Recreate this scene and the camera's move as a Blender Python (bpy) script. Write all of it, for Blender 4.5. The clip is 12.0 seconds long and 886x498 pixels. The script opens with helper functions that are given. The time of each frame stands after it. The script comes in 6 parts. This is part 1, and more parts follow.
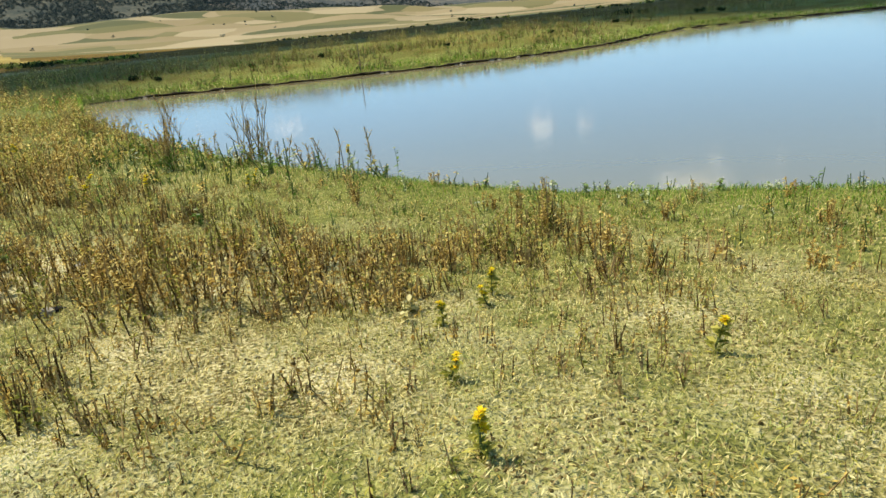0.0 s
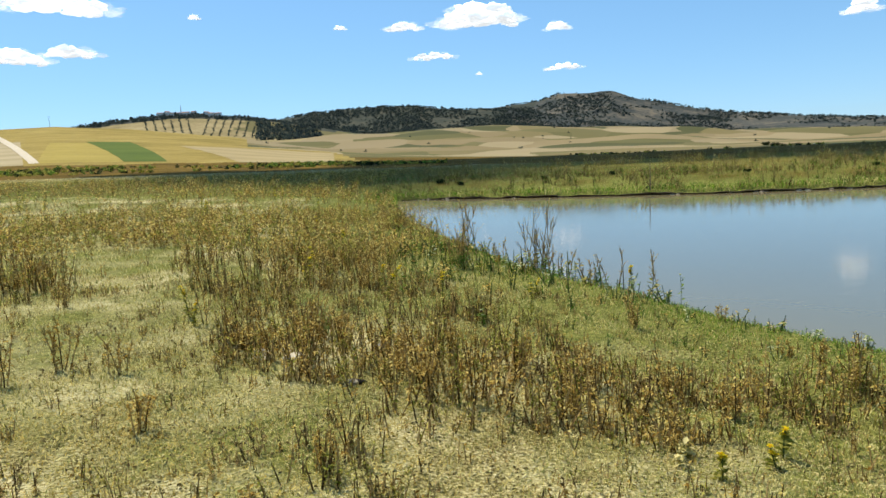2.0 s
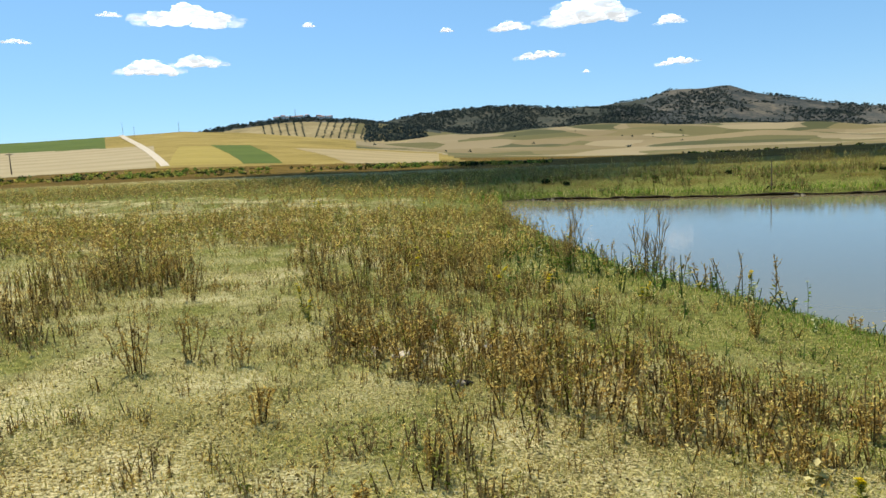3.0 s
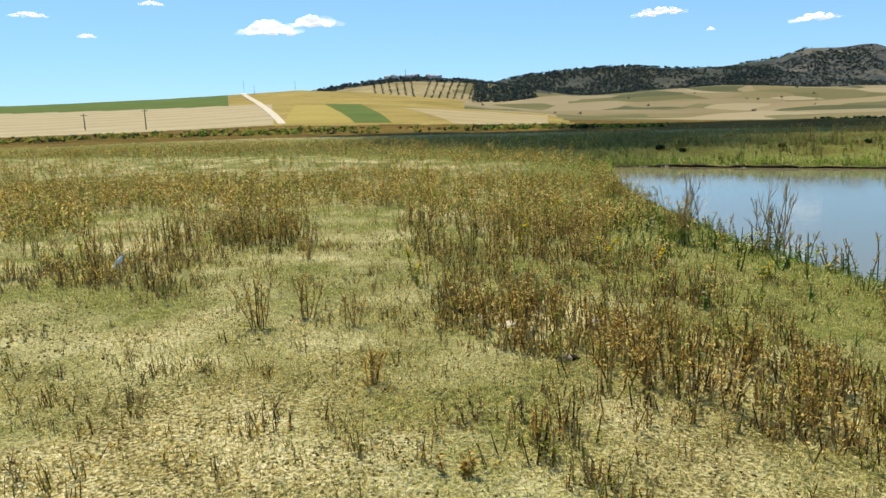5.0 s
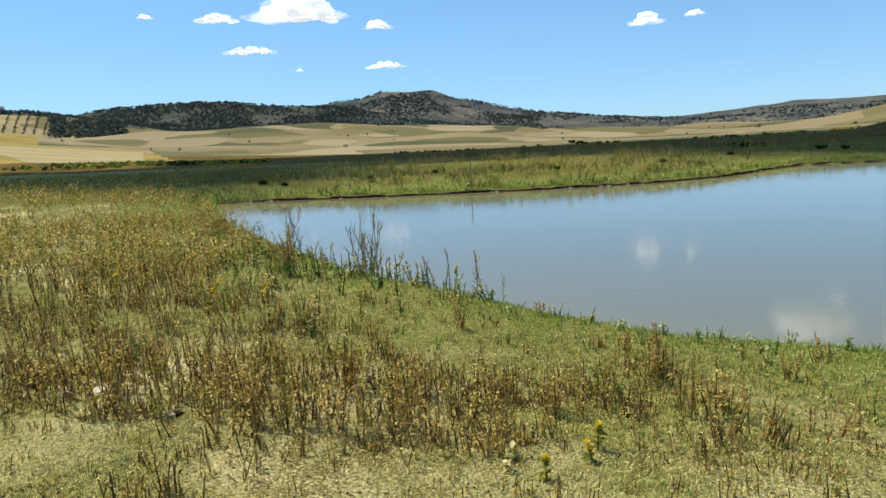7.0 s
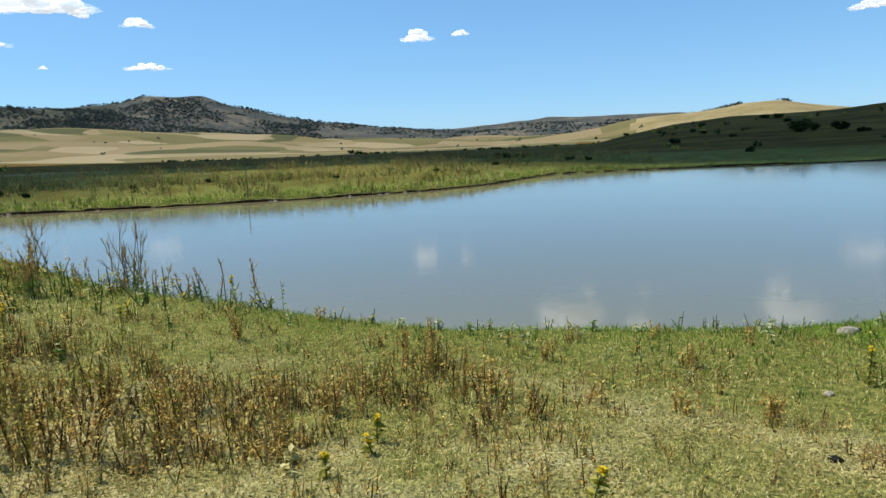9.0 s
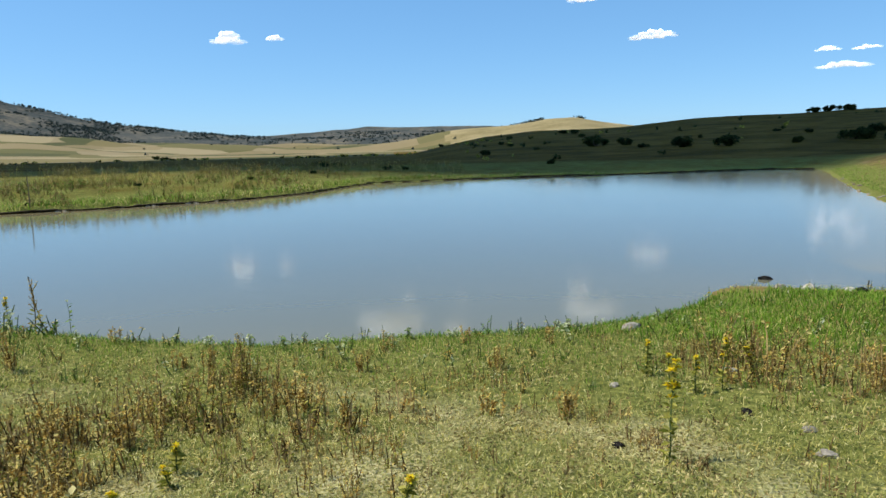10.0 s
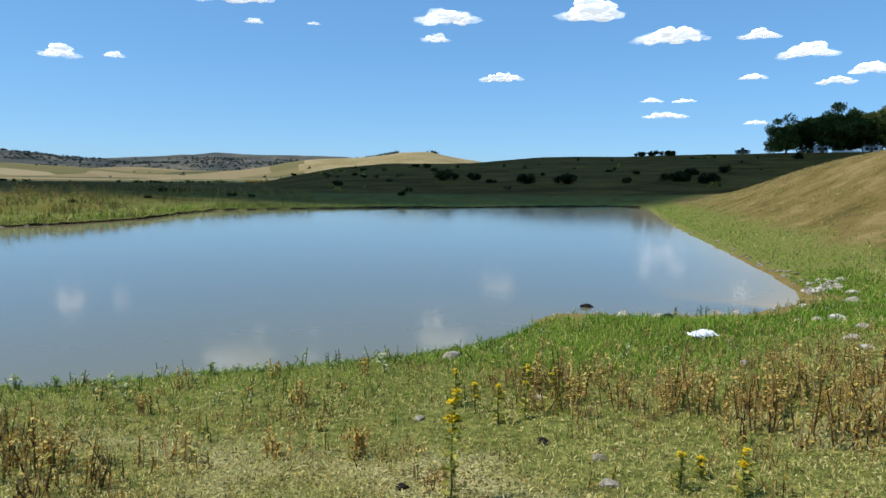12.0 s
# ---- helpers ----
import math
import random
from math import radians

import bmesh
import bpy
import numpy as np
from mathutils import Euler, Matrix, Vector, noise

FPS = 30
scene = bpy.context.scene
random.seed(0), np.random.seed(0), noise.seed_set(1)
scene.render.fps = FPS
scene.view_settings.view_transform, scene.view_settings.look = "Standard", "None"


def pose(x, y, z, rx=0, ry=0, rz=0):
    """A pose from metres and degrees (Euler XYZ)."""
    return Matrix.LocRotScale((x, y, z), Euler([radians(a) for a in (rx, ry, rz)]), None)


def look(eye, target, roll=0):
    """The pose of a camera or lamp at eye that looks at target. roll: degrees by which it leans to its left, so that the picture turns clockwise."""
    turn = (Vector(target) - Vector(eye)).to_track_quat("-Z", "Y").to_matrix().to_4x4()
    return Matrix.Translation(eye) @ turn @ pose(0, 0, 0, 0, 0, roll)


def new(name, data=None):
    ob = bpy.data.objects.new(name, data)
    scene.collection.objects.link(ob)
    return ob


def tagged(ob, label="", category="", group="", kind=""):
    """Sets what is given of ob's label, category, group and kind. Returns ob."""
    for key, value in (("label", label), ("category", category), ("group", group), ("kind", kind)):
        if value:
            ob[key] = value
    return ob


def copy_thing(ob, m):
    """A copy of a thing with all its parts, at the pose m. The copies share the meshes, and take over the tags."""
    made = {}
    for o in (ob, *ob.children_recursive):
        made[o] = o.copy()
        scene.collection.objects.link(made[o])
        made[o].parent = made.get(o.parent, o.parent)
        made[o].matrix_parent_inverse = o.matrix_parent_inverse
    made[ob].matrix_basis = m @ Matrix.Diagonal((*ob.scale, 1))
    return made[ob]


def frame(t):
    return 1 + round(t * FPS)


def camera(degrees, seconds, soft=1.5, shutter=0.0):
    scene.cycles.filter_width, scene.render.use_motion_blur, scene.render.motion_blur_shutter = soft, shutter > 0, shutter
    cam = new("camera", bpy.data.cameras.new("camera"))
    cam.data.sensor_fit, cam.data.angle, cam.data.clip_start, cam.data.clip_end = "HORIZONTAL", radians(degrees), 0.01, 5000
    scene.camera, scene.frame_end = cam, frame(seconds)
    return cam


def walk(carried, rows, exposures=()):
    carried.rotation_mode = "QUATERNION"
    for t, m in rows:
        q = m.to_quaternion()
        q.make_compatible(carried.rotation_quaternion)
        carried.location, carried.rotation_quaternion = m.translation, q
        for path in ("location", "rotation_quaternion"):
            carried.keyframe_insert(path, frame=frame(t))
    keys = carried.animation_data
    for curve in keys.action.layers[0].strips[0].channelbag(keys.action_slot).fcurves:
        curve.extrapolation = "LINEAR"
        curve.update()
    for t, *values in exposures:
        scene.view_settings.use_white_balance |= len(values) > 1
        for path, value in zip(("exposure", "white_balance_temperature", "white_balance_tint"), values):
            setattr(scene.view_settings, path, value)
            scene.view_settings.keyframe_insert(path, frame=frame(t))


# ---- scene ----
cam = camera(67.03, 12.0)
# seconds; place in metres; turn to the left, pitch and lean in degrees
PATH = [
    (0.0, 0.105, 0.075, 1.990, -17.75, -18.75, -6.00),
    (0.2, 0.080, 0.060, 2.020, -8.35, -19.70, -7.00),
    (0.5, 0.024, 0.045, 2.061, -0.44, -17.71, -4.72),
    (0.7, 0.015, 0.040, 2.068, 2.85, -14.75, -4.10),
    (1.0, 0.007, 0.031, 2.073, 3.21, -12.08, -2.84),
    (1.5, 0.007, 0.012, 2.101, 3.21, -7.78, -2.82),
    (2.0, -0.003, -0.024, 2.091, 4.70, -7.71, -2.70),
    (2.5, -0.024, -0.009, 2.085, 6.93, -8.88, -2.64),
    (3.0, -0.044, -0.015, 2.105, 13.58, -7.26, -3.14),
    (3.5, -0.097, 0.009, 2.094, 21.24, -7.79, -2.83),
    (3.7, -0.074, -0.019, 2.100, 23.93, -8.20, -2.50),
    (4.4, -0.060, -0.020, 2.150, 28.30, -9.20, -2.40),
    (5.3, -0.105, -0.030, 2.175, 17.70, -10.45, -1.70),
    (5.5, -0.075, 0.000, 2.130, 14.10, -10.23, -1.40),
    (6.0, 0.023, 0.069, 2.179, 0.27, -8.70, -3.29),
    (6.5, 0.035, 0.075, 2.174, -7.16, -9.05, -2.17),
    (7.0, 0.032, 0.069, 2.179, -9.97, -8.60, -2.96),
    (7.2, 0.060, 0.055, 2.160, -13.58, -8.38, -2.60),
    (8.0, 0.050, 0.040, 2.150, -20.40, -8.40, -2.40),
    (8.8, 0.084, 0.039, 2.097, -25.98, -8.39, -2.18),
    (9.0, 0.081, 0.042, 2.107, -28.60, -8.60, -2.32),
    (9.5, 0.109, 0.028, 2.117, -36.67, -8.58, -1.54),
    (9.7, 0.110, 0.007, 2.127, -37.90, -8.52, -2.05),
    (10.0, 0.156, 0.022, 2.116, -44.04, -8.32, -1.25),
    (10.5, 0.268, -0.035, 2.130, -50.26, -6.35, -1.30),
    (11.0, 0.357, -0.076, 2.114, -54.71, -4.04, -0.13),
    (11.5, 0.516, -0.139, 2.060, -53.59, -4.27, -2.23),
    (12.0, 0.664, -0.056, 2.016, -56.53, -5.69, 0.66),
]
walk(cam, [(t, pose(x, y, z, 90 + pitch, 0, turn) @ pose(0, 0, 0, 0, 0, lean)) for t, x, y, z, turn, pitch, lean in PATH],
     exposures=[(0.0, 0.63, 6550, 10), (0.5, 0.69, 6550, 10), (1.5, 0.38, 6500, 10), (3.5, 0.29, 6500, 10), (5.5, 0.43, 6550, 10), (6.0, 0.50, 6600, 10), (6.5, 0.40, 6500, 10), (7.0, 0.31, 6400, 10), (9.0, 0.22, 6180, 10), (10.5, 0.17, 5940, 10), (11.0, 0.08, 5880, 10), (12.0, 0.08, 5850, 10)])

# ---------------------------------------------------------------- world, sun
SUN_AZ, SUN_EL = -50.0, 58.0
sun_way = Vector((math.sin(radians(SUN_AZ)) * math.cos(radians(SUN_EL)), math.cos(radians(SUN_AZ)) * math.cos(radians(SUN_EL)), math.sin(radians(SUN_EL))))
world = bpy.data.worlds.new("sky")
scene.world = world
world.use_nodes = True
wt = world.node_tree
sky = wt.nodes.new("ShaderNodeTexSky")
sky.sky_type = "NISHITA"
sky.sun_disc = False
sky.sun_elevation, sky.sun_rotation = radians(SUN_EL), radians(SUN_AZ)
sky.altitude, sky.air_density, sky.dust_density, sky.ozone_density = 300, 0.85, 0.25, 2.2
rich = wt.nodes.new("ShaderNodeHueSaturation")
rich.inputs["Saturation"].default_value = 1.17
rich.inputs["Hue"].default_value = 0.489
evened = wt.nodes.new("ShaderNodeGamma")
evened.inputs["Gamma"].default_value = 0.55
wt.links.new(sky.outputs[0], evened.inputs["Color"])
wt.links.new(evened.outputs[0], rich.inputs["Color"])
clear_air = wt.nodes.new("ShaderNodeMix")
clear_air.data_type, clear_air.blend_type = "RGBA", "MULTIPLY"
clear_air.inputs["Factor"].default_value = 1.0
clear_air.inputs["B"].default_value = (1.11, 1.60, 2.07, 1)
wt.links.new(rich.outputs[0], clear_air.inputs["A"])
wt.links.new(clear_air.outputs["Result"], wt.nodes["Background"].inputs[0])
wt.nodes["Background"].inputs[1].default_value = 0.135
sun_data = bpy.data.lights.new("sun", "SUN")
sun_data.energy, sun_data.angle, sun_data.color = 5.0, radians(0.53), (1.0, 0.925, 0.81)
sun = new("sun", sun_data)
sun.matrix_world = look(sun_way * 100, (0, 0, 0))

# ---------------------------------------------------------------- materials


def surface(name, colours, scale=1.0, rough=0.9, bump=0.3, detail_scale=None, island=0.0, per_object=0.0, specular=0.04, bump_distance=0.02, stretch=(1, 1, 1), fine=0.55):
    """A rough natural surface: two scales of noise between the given colours, fine relief, and variation from piece to piece."""
    m = bpy.data.materials.new(name)
    m.use_nodes = True
    t = m.node_tree
    b = t.nodes["Principled BSDF"]
    b.inputs["Roughness"].default_value = rough
    b.inputs["Specular IOR Level"].default_value = specular
    co = t.nodes.new("ShaderNodeTexCoord")
    mp = t.nodes.new("ShaderNodeMapping")
    mp.inputs["Scale"].default_value = stretch
    t.links.new(co.outputs["Object"], mp.inputs[0])
    n1 = t.nodes.new("ShaderNodeTexNoise")
    n1.inputs["Scale"].default_value, n1.inputs["Detail"].default_value, n1.inputs["Roughness"].default_value = scale, 4, 0.65
    n2 = t.nodes.new("ShaderNodeTexNoise")
    n2.inputs["Scale"].default_value, n2.inputs["Detail"].default_value = detail_scale or scale * 9, 3
    for n in (n1, n2):
        t.links.new(mp.outputs[0], n.inputs["Vector"])
    mix = t.nodes.new("ShaderNodeMath")
    mix.operation = "MULTIPLY_ADD"
    t.links.new(n2.outputs["Fac"], mix.inputs[0])
    mix.inputs[1].default_value = fine
    t.links.new(n1.outputs["Fac"], mix.inputs[2])
    off = t.nodes.new("ShaderNodeMath")
    off.operation = "SUBTRACT"
    t.links.new(mix.outputs[0], off.inputs[0])
    off.inputs[1].default_value = fine / 2
    last = off
    for amount, kind, socket in ((island, "ShaderNodeNewGeometry", "Random Per Island"), (per_object, "ShaderNodeObjectInfo", "Random")):
        if amount:
            g = t.nodes.new(kind)
            a = t.nodes.new("ShaderNodeMath")
            a.operation = "MULTIPLY_ADD"
            t.links.new(g.outputs[socket], a.inputs[0])
            a.inputs[1].default_value = amount
            s = t.nodes.new("ShaderNodeMath")
            s.operation = "SUBTRACT"
            t.links.new(last.outputs[0], s.inputs[0])
            s.inputs[1].default_value = amount / 2
            t.links.new(s.outputs[0], a.inputs[2])
            last = a
    ramp_node = t.nodes.new("ShaderNodeValToRGB")
    e = ramp_node.color_ramp.elements
    while len(e) < len(colours):
        e.new(0.5)
    for i, c in enumerate(colours):
        e[i].position = 0.28 + 0.44 * i / max(1, len(colours) - 1)
        e[i].color = (*c, 1)
    t.links.new(last.outputs[0], ramp_node.inputs[0])
    t.links.new(ramp_node.outputs[0], b.inputs["Base Color"])
    if bump:
        bp = t.nodes.new("ShaderNodeBump")
        bp.inputs["Strength"].default_value, bp.inputs["Distance"].default_value = bump, bump_distance
        t.links.new(mix.outputs[0], bp.inputs["Height"])
        t.links.new(bp.outputs[0], b.inputs["Normal"])
    return m


def leafy(name, colours, scale=6.0, island=0.5, per_object=0.0, through_light=0.42, rough=0.7):
    """A thin leaf or blade: light also comes through it."""
    m = surface(name, colours, scale, rough, 0.0, island=island, per_object=per_object, specular=0.04)
    t = m.node_tree
    b, out = t.nodes["Principled BSDF"], t.nodes["Material Output"]
    tr = t.nodes.new("ShaderNodeBsdfTranslucent")
    t.links.new(b.inputs["Base Color"].links[0].from_socket, tr.inputs[0])
    mx = t.nodes.new("ShaderNodeMixShader")
    mx.inputs[0].default_value = through_light
    t.links.new(b.outputs[0], mx.inputs[1])
    t.links.new(tr.outputs[0], mx.inputs[2])
    t.links.new(mx.outputs[0], out.inputs[0])
    return m


def plain(name, colour, rough=0.6, scale=4.0, spread=0.15, metal=0.0, bump=0.1):
    lo, hi = [tuple(min(1, v * k) for v in colour) for k in (1 - spread, 1 + spread)]
    m = surface(name, [lo, colour, hi], scale, rough, bump, bump_distance=0.005)
    m.node_tree.nodes["Principled BSDF"].inputs["Metallic"].default_value = metal
    return m


def meadow_material():
    """Trodden meadow: straw, bare pale earth and green, greener where the ground is moist."""
    m = surface("meadow", [(0.10, 0.078, 0.028), (0.34, 0.285, 0.112), (0.55, 0.470, 0.215), (0.70, 0.615, 0.34)], 1.1, 0.95, 1.0, detail_scale=46, bump_distance=0.04, fine=1.25)
    t = m.node_tree
    b = t.nodes["Principled BSDF"]
    dry = b.inputs["Base Color"].links[0].from_socket
    co = t.nodes.new("ShaderNodeTexCoord")
    green = t.nodes.new("ShaderNodeTexNoise")
    green.inputs["Scale"].default_value, green.inputs["Detail"].default_value = 14, 4
    t.links.new(co.outputs["Object"], green.inputs["Vector"])
    gr = t.nodes.new("ShaderNodeValToRGB")
    gr.color_ramp.elements[0].position, gr.color_ramp.elements[0].color = 0.3, (0.080, 0.092, 0.018, 1)
    gr.color_ramp.elements[1].position, gr.color_ramp.elements[1].color = 0.75, (0.30, 0.295, 0.072, 1)
    t.links.new(green.outputs["Fac"], gr.inputs[0])
    patch = t.nodes.new("ShaderNodeTexNoise")
    patch.inputs["Scale"].default_value, patch.inputs["Detail"].default_value = 0.8, 6
    t.links.new(co.outputs["Object"], patch.inputs["Vector"])
    moist = t.nodes.new("ShaderNodeAttribute")
    moist.attribute_name = "moisture"
    add = t.nodes.new("ShaderNodeMath")
    add.operation = "ADD"
    t.links.new(patch.outputs["Fac"], add.inputs[0])
    t.links.new(moist.outputs["Fac"], add.inputs[1])
    rg = t.nodes.new("ShaderNodeMapRange")
    rg.inputs["From Min"].default_value, rg.inputs["From Max"].default_value = 0.44, 0.72
    t.links.new(add.outputs[0], rg.inputs["Value"])
    mx = t.nodes.new("ShaderNodeMix")
    mx.data_type = "RGBA"
    t.links.new(rg.outputs[0], mx.inputs["Factor"])
    t.links.new(dry, mx.inputs["A"])
    t.links.new(gr.outputs[0], mx.inputs["B"])
    last = mx.outputs["Result"]
    # first layer: rough pasture, its brown darkened to deepen the cloud's shade
    layers = (("pasture_and_shade", 0.09, [(0.060, 0.038, 0.005), (0.110, 0.070, 0.010), (0.175, 0.112, 0.020)]),
              ("dry_slope", 0.55, [(0.095, 0.078, 0.020), (0.165, 0.122, 0.036), (0.22, 0.160, 0.055), (0.28, 0.21, 0.084)]))
    for name, scale, tones in layers:
        n = t.nodes.new("ShaderNodeTexNoise")
        n.inputs["Scale"].default_value, n.inputs["Detail"].default_value, n.inputs["Roughness"].default_value = scale, 8, 0.72
        t.links.new(co.outputs["Object"], n.inputs["Vector"])
        rp = t.nodes.new("ShaderNodeValToRGB")
        while len(rp.color_ramp.elements) < len(tones):
            rp.color_ramp.elements.new(0.5)
        for i, c in enumerate(tones):
            rp.color_ramp.elements[i].position, rp.color_ramp.elements[i].color = 0.36 + 0.28 * i / (len(tones) - 1), (*c, 1)
        t.links.new(n.outputs["Fac"], rp.inputs[0])
        at = t.nodes.new("ShaderNodeAttribute")
        at.attribute_name = name
        ad = t.nodes.new("ShaderNodeMath")
        ad.operation = "MULTIPLY_ADD"
        t.links.new(patch.outputs["Fac"], ad.inputs[0])
        ad.inputs[1].default_value = 0.8
        t.links.new(at.outputs["Fac"], ad.inputs[2])
        mr = t.nodes.new("ShaderNodeMapRange")
        mr.inputs["From Min"].default_value, mr.inputs["From Max"].default_value = 0.70, 1.10
        t.links.new(ad.outputs[0], mr.inputs["Value"])
        layer = t.nodes.new("ShaderNodeMix")
        layer.data_type = "RGBA"
        t.links.new(mr.outputs[0], layer.inputs["Factor"])
        t.links.new(last, layer.inputs["A"])
        t.links.new(rp.outputs[0], layer.inputs["B"])
        last = layer.outputs["Result"]
    t.links.new(last, b.inputs["Base Color"])
    return m


def mosaic_material():
    """Far valley: strips of stubble, fallow and pasture of different colours."""
    m = surface("field_strips", [(0.20, 0.155, 0.075), (0.30, 0.24, 0.13)], 0.02, 0.95, 0.0, detail_scale=0.3)
    t = m.node_tree
    b = t.nodes["Principled BSDF"]
    base = b.inputs["Base Color"].links[0].from_socket
    co, mp, warp = t.nodes.new("ShaderNodeTexCoord"), t.nodes.new("ShaderNodeMapping"), t.nodes.new("ShaderNodeTexNoise")
    warp.inputs["Scale"].default_value = 0.004
    ad = t.nodes.new("ShaderNodeVectorMath")
    ad.operation = "MULTIPLY_ADD"
    ad.inputs[1].default_value = (110, 110, 0)
    t.links.new(co.outputs["Object"], warp.inputs["Vector"])
    t.links.new(warp.outputs["Color"], ad.inputs[0])
    t.links.new(co.outputs["Object"], ad.inputs[2])
    mp.inputs["Rotation"].default_value = (0, 0, 0.35)
    mp.inputs["Scale"].default_value = (0.0125, 0.0095, 0.0)
    t.links.new(ad.outputs[0], mp.inputs[0])
    vo = t.nodes.new("ShaderNodeTexVoronoi")
    vo.inputs["Scale"].default_value = 1.0
    t.links.new(mp.outputs[0], vo.inputs["Vector"])
    rp = t.nodes.new("ShaderNodeValToRGB")
    rp.color_ramp.interpolation = "CONSTANT"
    tones = [(0.22, 0.170, 0.084), (0.100, 0.094, 0.033), (0.275, 0.22, 0.118), (0.16, 0.130, 0.053), (0.062, 0.068, 0.025), (0.235, 0.185, 0.098), (0.125, 0.111, 0.043), (0.195, 0.150, 0.072)]
    while len(rp.color_ramp.elements) < len(tones):
        rp.color_ramp.elements.new(0.5)
    for i, c in enumerate(tones):
        rp.color_ramp.elements[i].position, rp.color_ramp.elements[i].color = i / len(tones), (*c, 1)
    sp = t.nodes.new("ShaderNodeSeparateColor")
    t.links.new(vo.outputs["Color"], sp.inputs[0])
    t.links.new(sp.outputs[0], rp.inputs[0])
    mx = t.nodes.new("ShaderNodeMix")
    mx.data_type = "RGBA"
    mx.inputs["Factor"].default_value = 0.92
    t.links.new(base, mx.inputs["A"])
    t.links.new(rp.outputs[0], mx.inputs["B"])
    t.links.new(mx.outputs["Result"], b.inputs["Base Color"])
    return m


def striped(name, dark, light, turn, width):
    """A tilled field with broad tractor stripes."""
    m = surface(name, [dark, light], 0.05, 0.95, 0.0, detail_scale=0.8)
    t = m.node_tree
    b = t.nodes["Principled BSDF"]
    base = b.inputs["Base Color"].links[0].from_socket
    co, mp, wave = t.nodes.new("ShaderNodeTexCoord"), t.nodes.new("ShaderNodeMapping"), t.nodes.new("ShaderNodeTexWave")
    mp.inputs["Rotation"].default_value = (0, 0, radians(turn))
    t.links.new(co.outputs["Object"], mp.inputs[0])
    t.links.new(mp.outputs[0], wave.inputs[0])
    wave.inputs["Scale"].default_value, wave.inputs["Distortion"].default_value, wave.inputs["Detail Scale"].default_value = 0.31 / width, 3.0, 0.4
    rp = t.nodes.new("ShaderNodeValToRGB")
    rp.color_ramp.elements[0].color, rp.color_ramp.elements[1].color = (*dark, 1), (*light, 1)
    t.links.new(wave.outputs["Fac"], rp.inputs[0])
    mx = t.nodes.new("ShaderNodeMix")
    mx.data_type = "RGBA"
    mx.inputs["Factor"].default_value = 0.5
    t.links.new(base, mx.inputs["A"])
    t.links.new(rp.outputs[0], mx.inputs["B"])
    t.links.new(mx.outputs["Result"], b.inputs["Base Color"])
    return m


def water_material():
    m = bpy.data.materials.new("pond_water")
    m.use_nodes = True
    t = m.node_tree
    b = t.nodes["Principled BSDF"]
    b.inputs["Roughness"].default_value, b.inputs["IOR"].default_value = 0.072, 1.333
    co = t.nodes.new("ShaderNodeTexCoord")
    n1 = t.nodes.new("ShaderNodeTexNoise")
    n1.inputs["Scale"].default_value, n1.inputs["Detail"].default_value = 0.12, 3
    rp = t.nodes.new("ShaderNodeValToRGB")
    rp.color_ramp.elements[0].color, rp.color_ramp.elements[1].color = (0.120, 0.120, 0.078, 1), (0.150, 0.148, 0.098, 1)
    t.links.new(co.outputs["Object"], n1.inputs["Vector"])
    t.links.new(n1.outputs["Fac"], rp.inputs[0])
    # brown of silty shallows; along the far shore it paints the bank's reflection
    silt_bank_reflection, muddy = t.nodes.new("ShaderNodeAttribute"), t.nodes.new("ShaderNodeMix")
    silt_bank_reflection.attribute_name = "silt_bank_reflection"
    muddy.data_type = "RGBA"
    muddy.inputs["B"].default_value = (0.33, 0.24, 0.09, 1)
    t.links.new(silt_bank_reflection.outputs["Fac"], muddy.inputs["Factor"])
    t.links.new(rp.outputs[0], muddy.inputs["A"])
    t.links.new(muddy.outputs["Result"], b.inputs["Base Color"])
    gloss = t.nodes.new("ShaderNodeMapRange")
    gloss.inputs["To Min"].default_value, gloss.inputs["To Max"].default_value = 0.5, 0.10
    t.links.new(silt_bank_reflection.outputs["Fac"], gloss.inputs["Value"])
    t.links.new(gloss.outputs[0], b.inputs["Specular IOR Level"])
    n2 = t.nodes.new("ShaderNodeTexNoise")
    n2.inputs["Scale"].default_value, n2.inputs["Detail"].default_value = 5.0, 3
    t.links.new(co.outputs["Object"], n2.inputs["Vector"])
    bp = t.nodes.new("ShaderNodeBump")
    bp.inputs["Strength"].default_value, bp.inputs["Distance"].default_value = 0.36, 0.0045
    t.links.new(n2.outputs["Fac"], bp.inputs["Height"])
    t.links.new(bp.outputs[0], b.inputs["Normal"])
    return m


def cloud_material():
    """Sunlit vapour: white, with an added glow for the sunlight scattered inside it."""
    m = bpy.data.materials.new("glowing_cloud_white")
    m.use_nodes = True
    t = m.node_tree
    b = t.nodes["Principled BSDF"]
    b.inputs["Base Color"].default_value = (0.9, 0.9, 0.9, 1)
    b.inputs["Roughness"].default_value = 1.0
    b.inputs["Specular IOR Level"].default_value = 0.0
    b.inputs["Emission Color"].default_value = (0.93, 0.96, 1.0, 1)
    b.inputs["Emission Strength"].default_value = 0.55
    return m


def thin_cloud_material():
    """Broken thin cloud that lets part of the sun through."""
    m = cloud_material()
    m.name = "thin_cloud"
    t = m.node_tree
    clear, mx = t.nodes.new("ShaderNodeBsdfTransparent"), t.nodes.new("ShaderNodeMixShader")
    mx.inputs[0].default_value = 0.18
    t.links.new(t.nodes["Principled BSDF"].outputs[0], mx.inputs[1])
    t.links.new(clear.outputs[0], mx.inputs[2])
    t.links.new(mx.outputs[0], t.nodes["Material Output"].inputs[0])
    return m


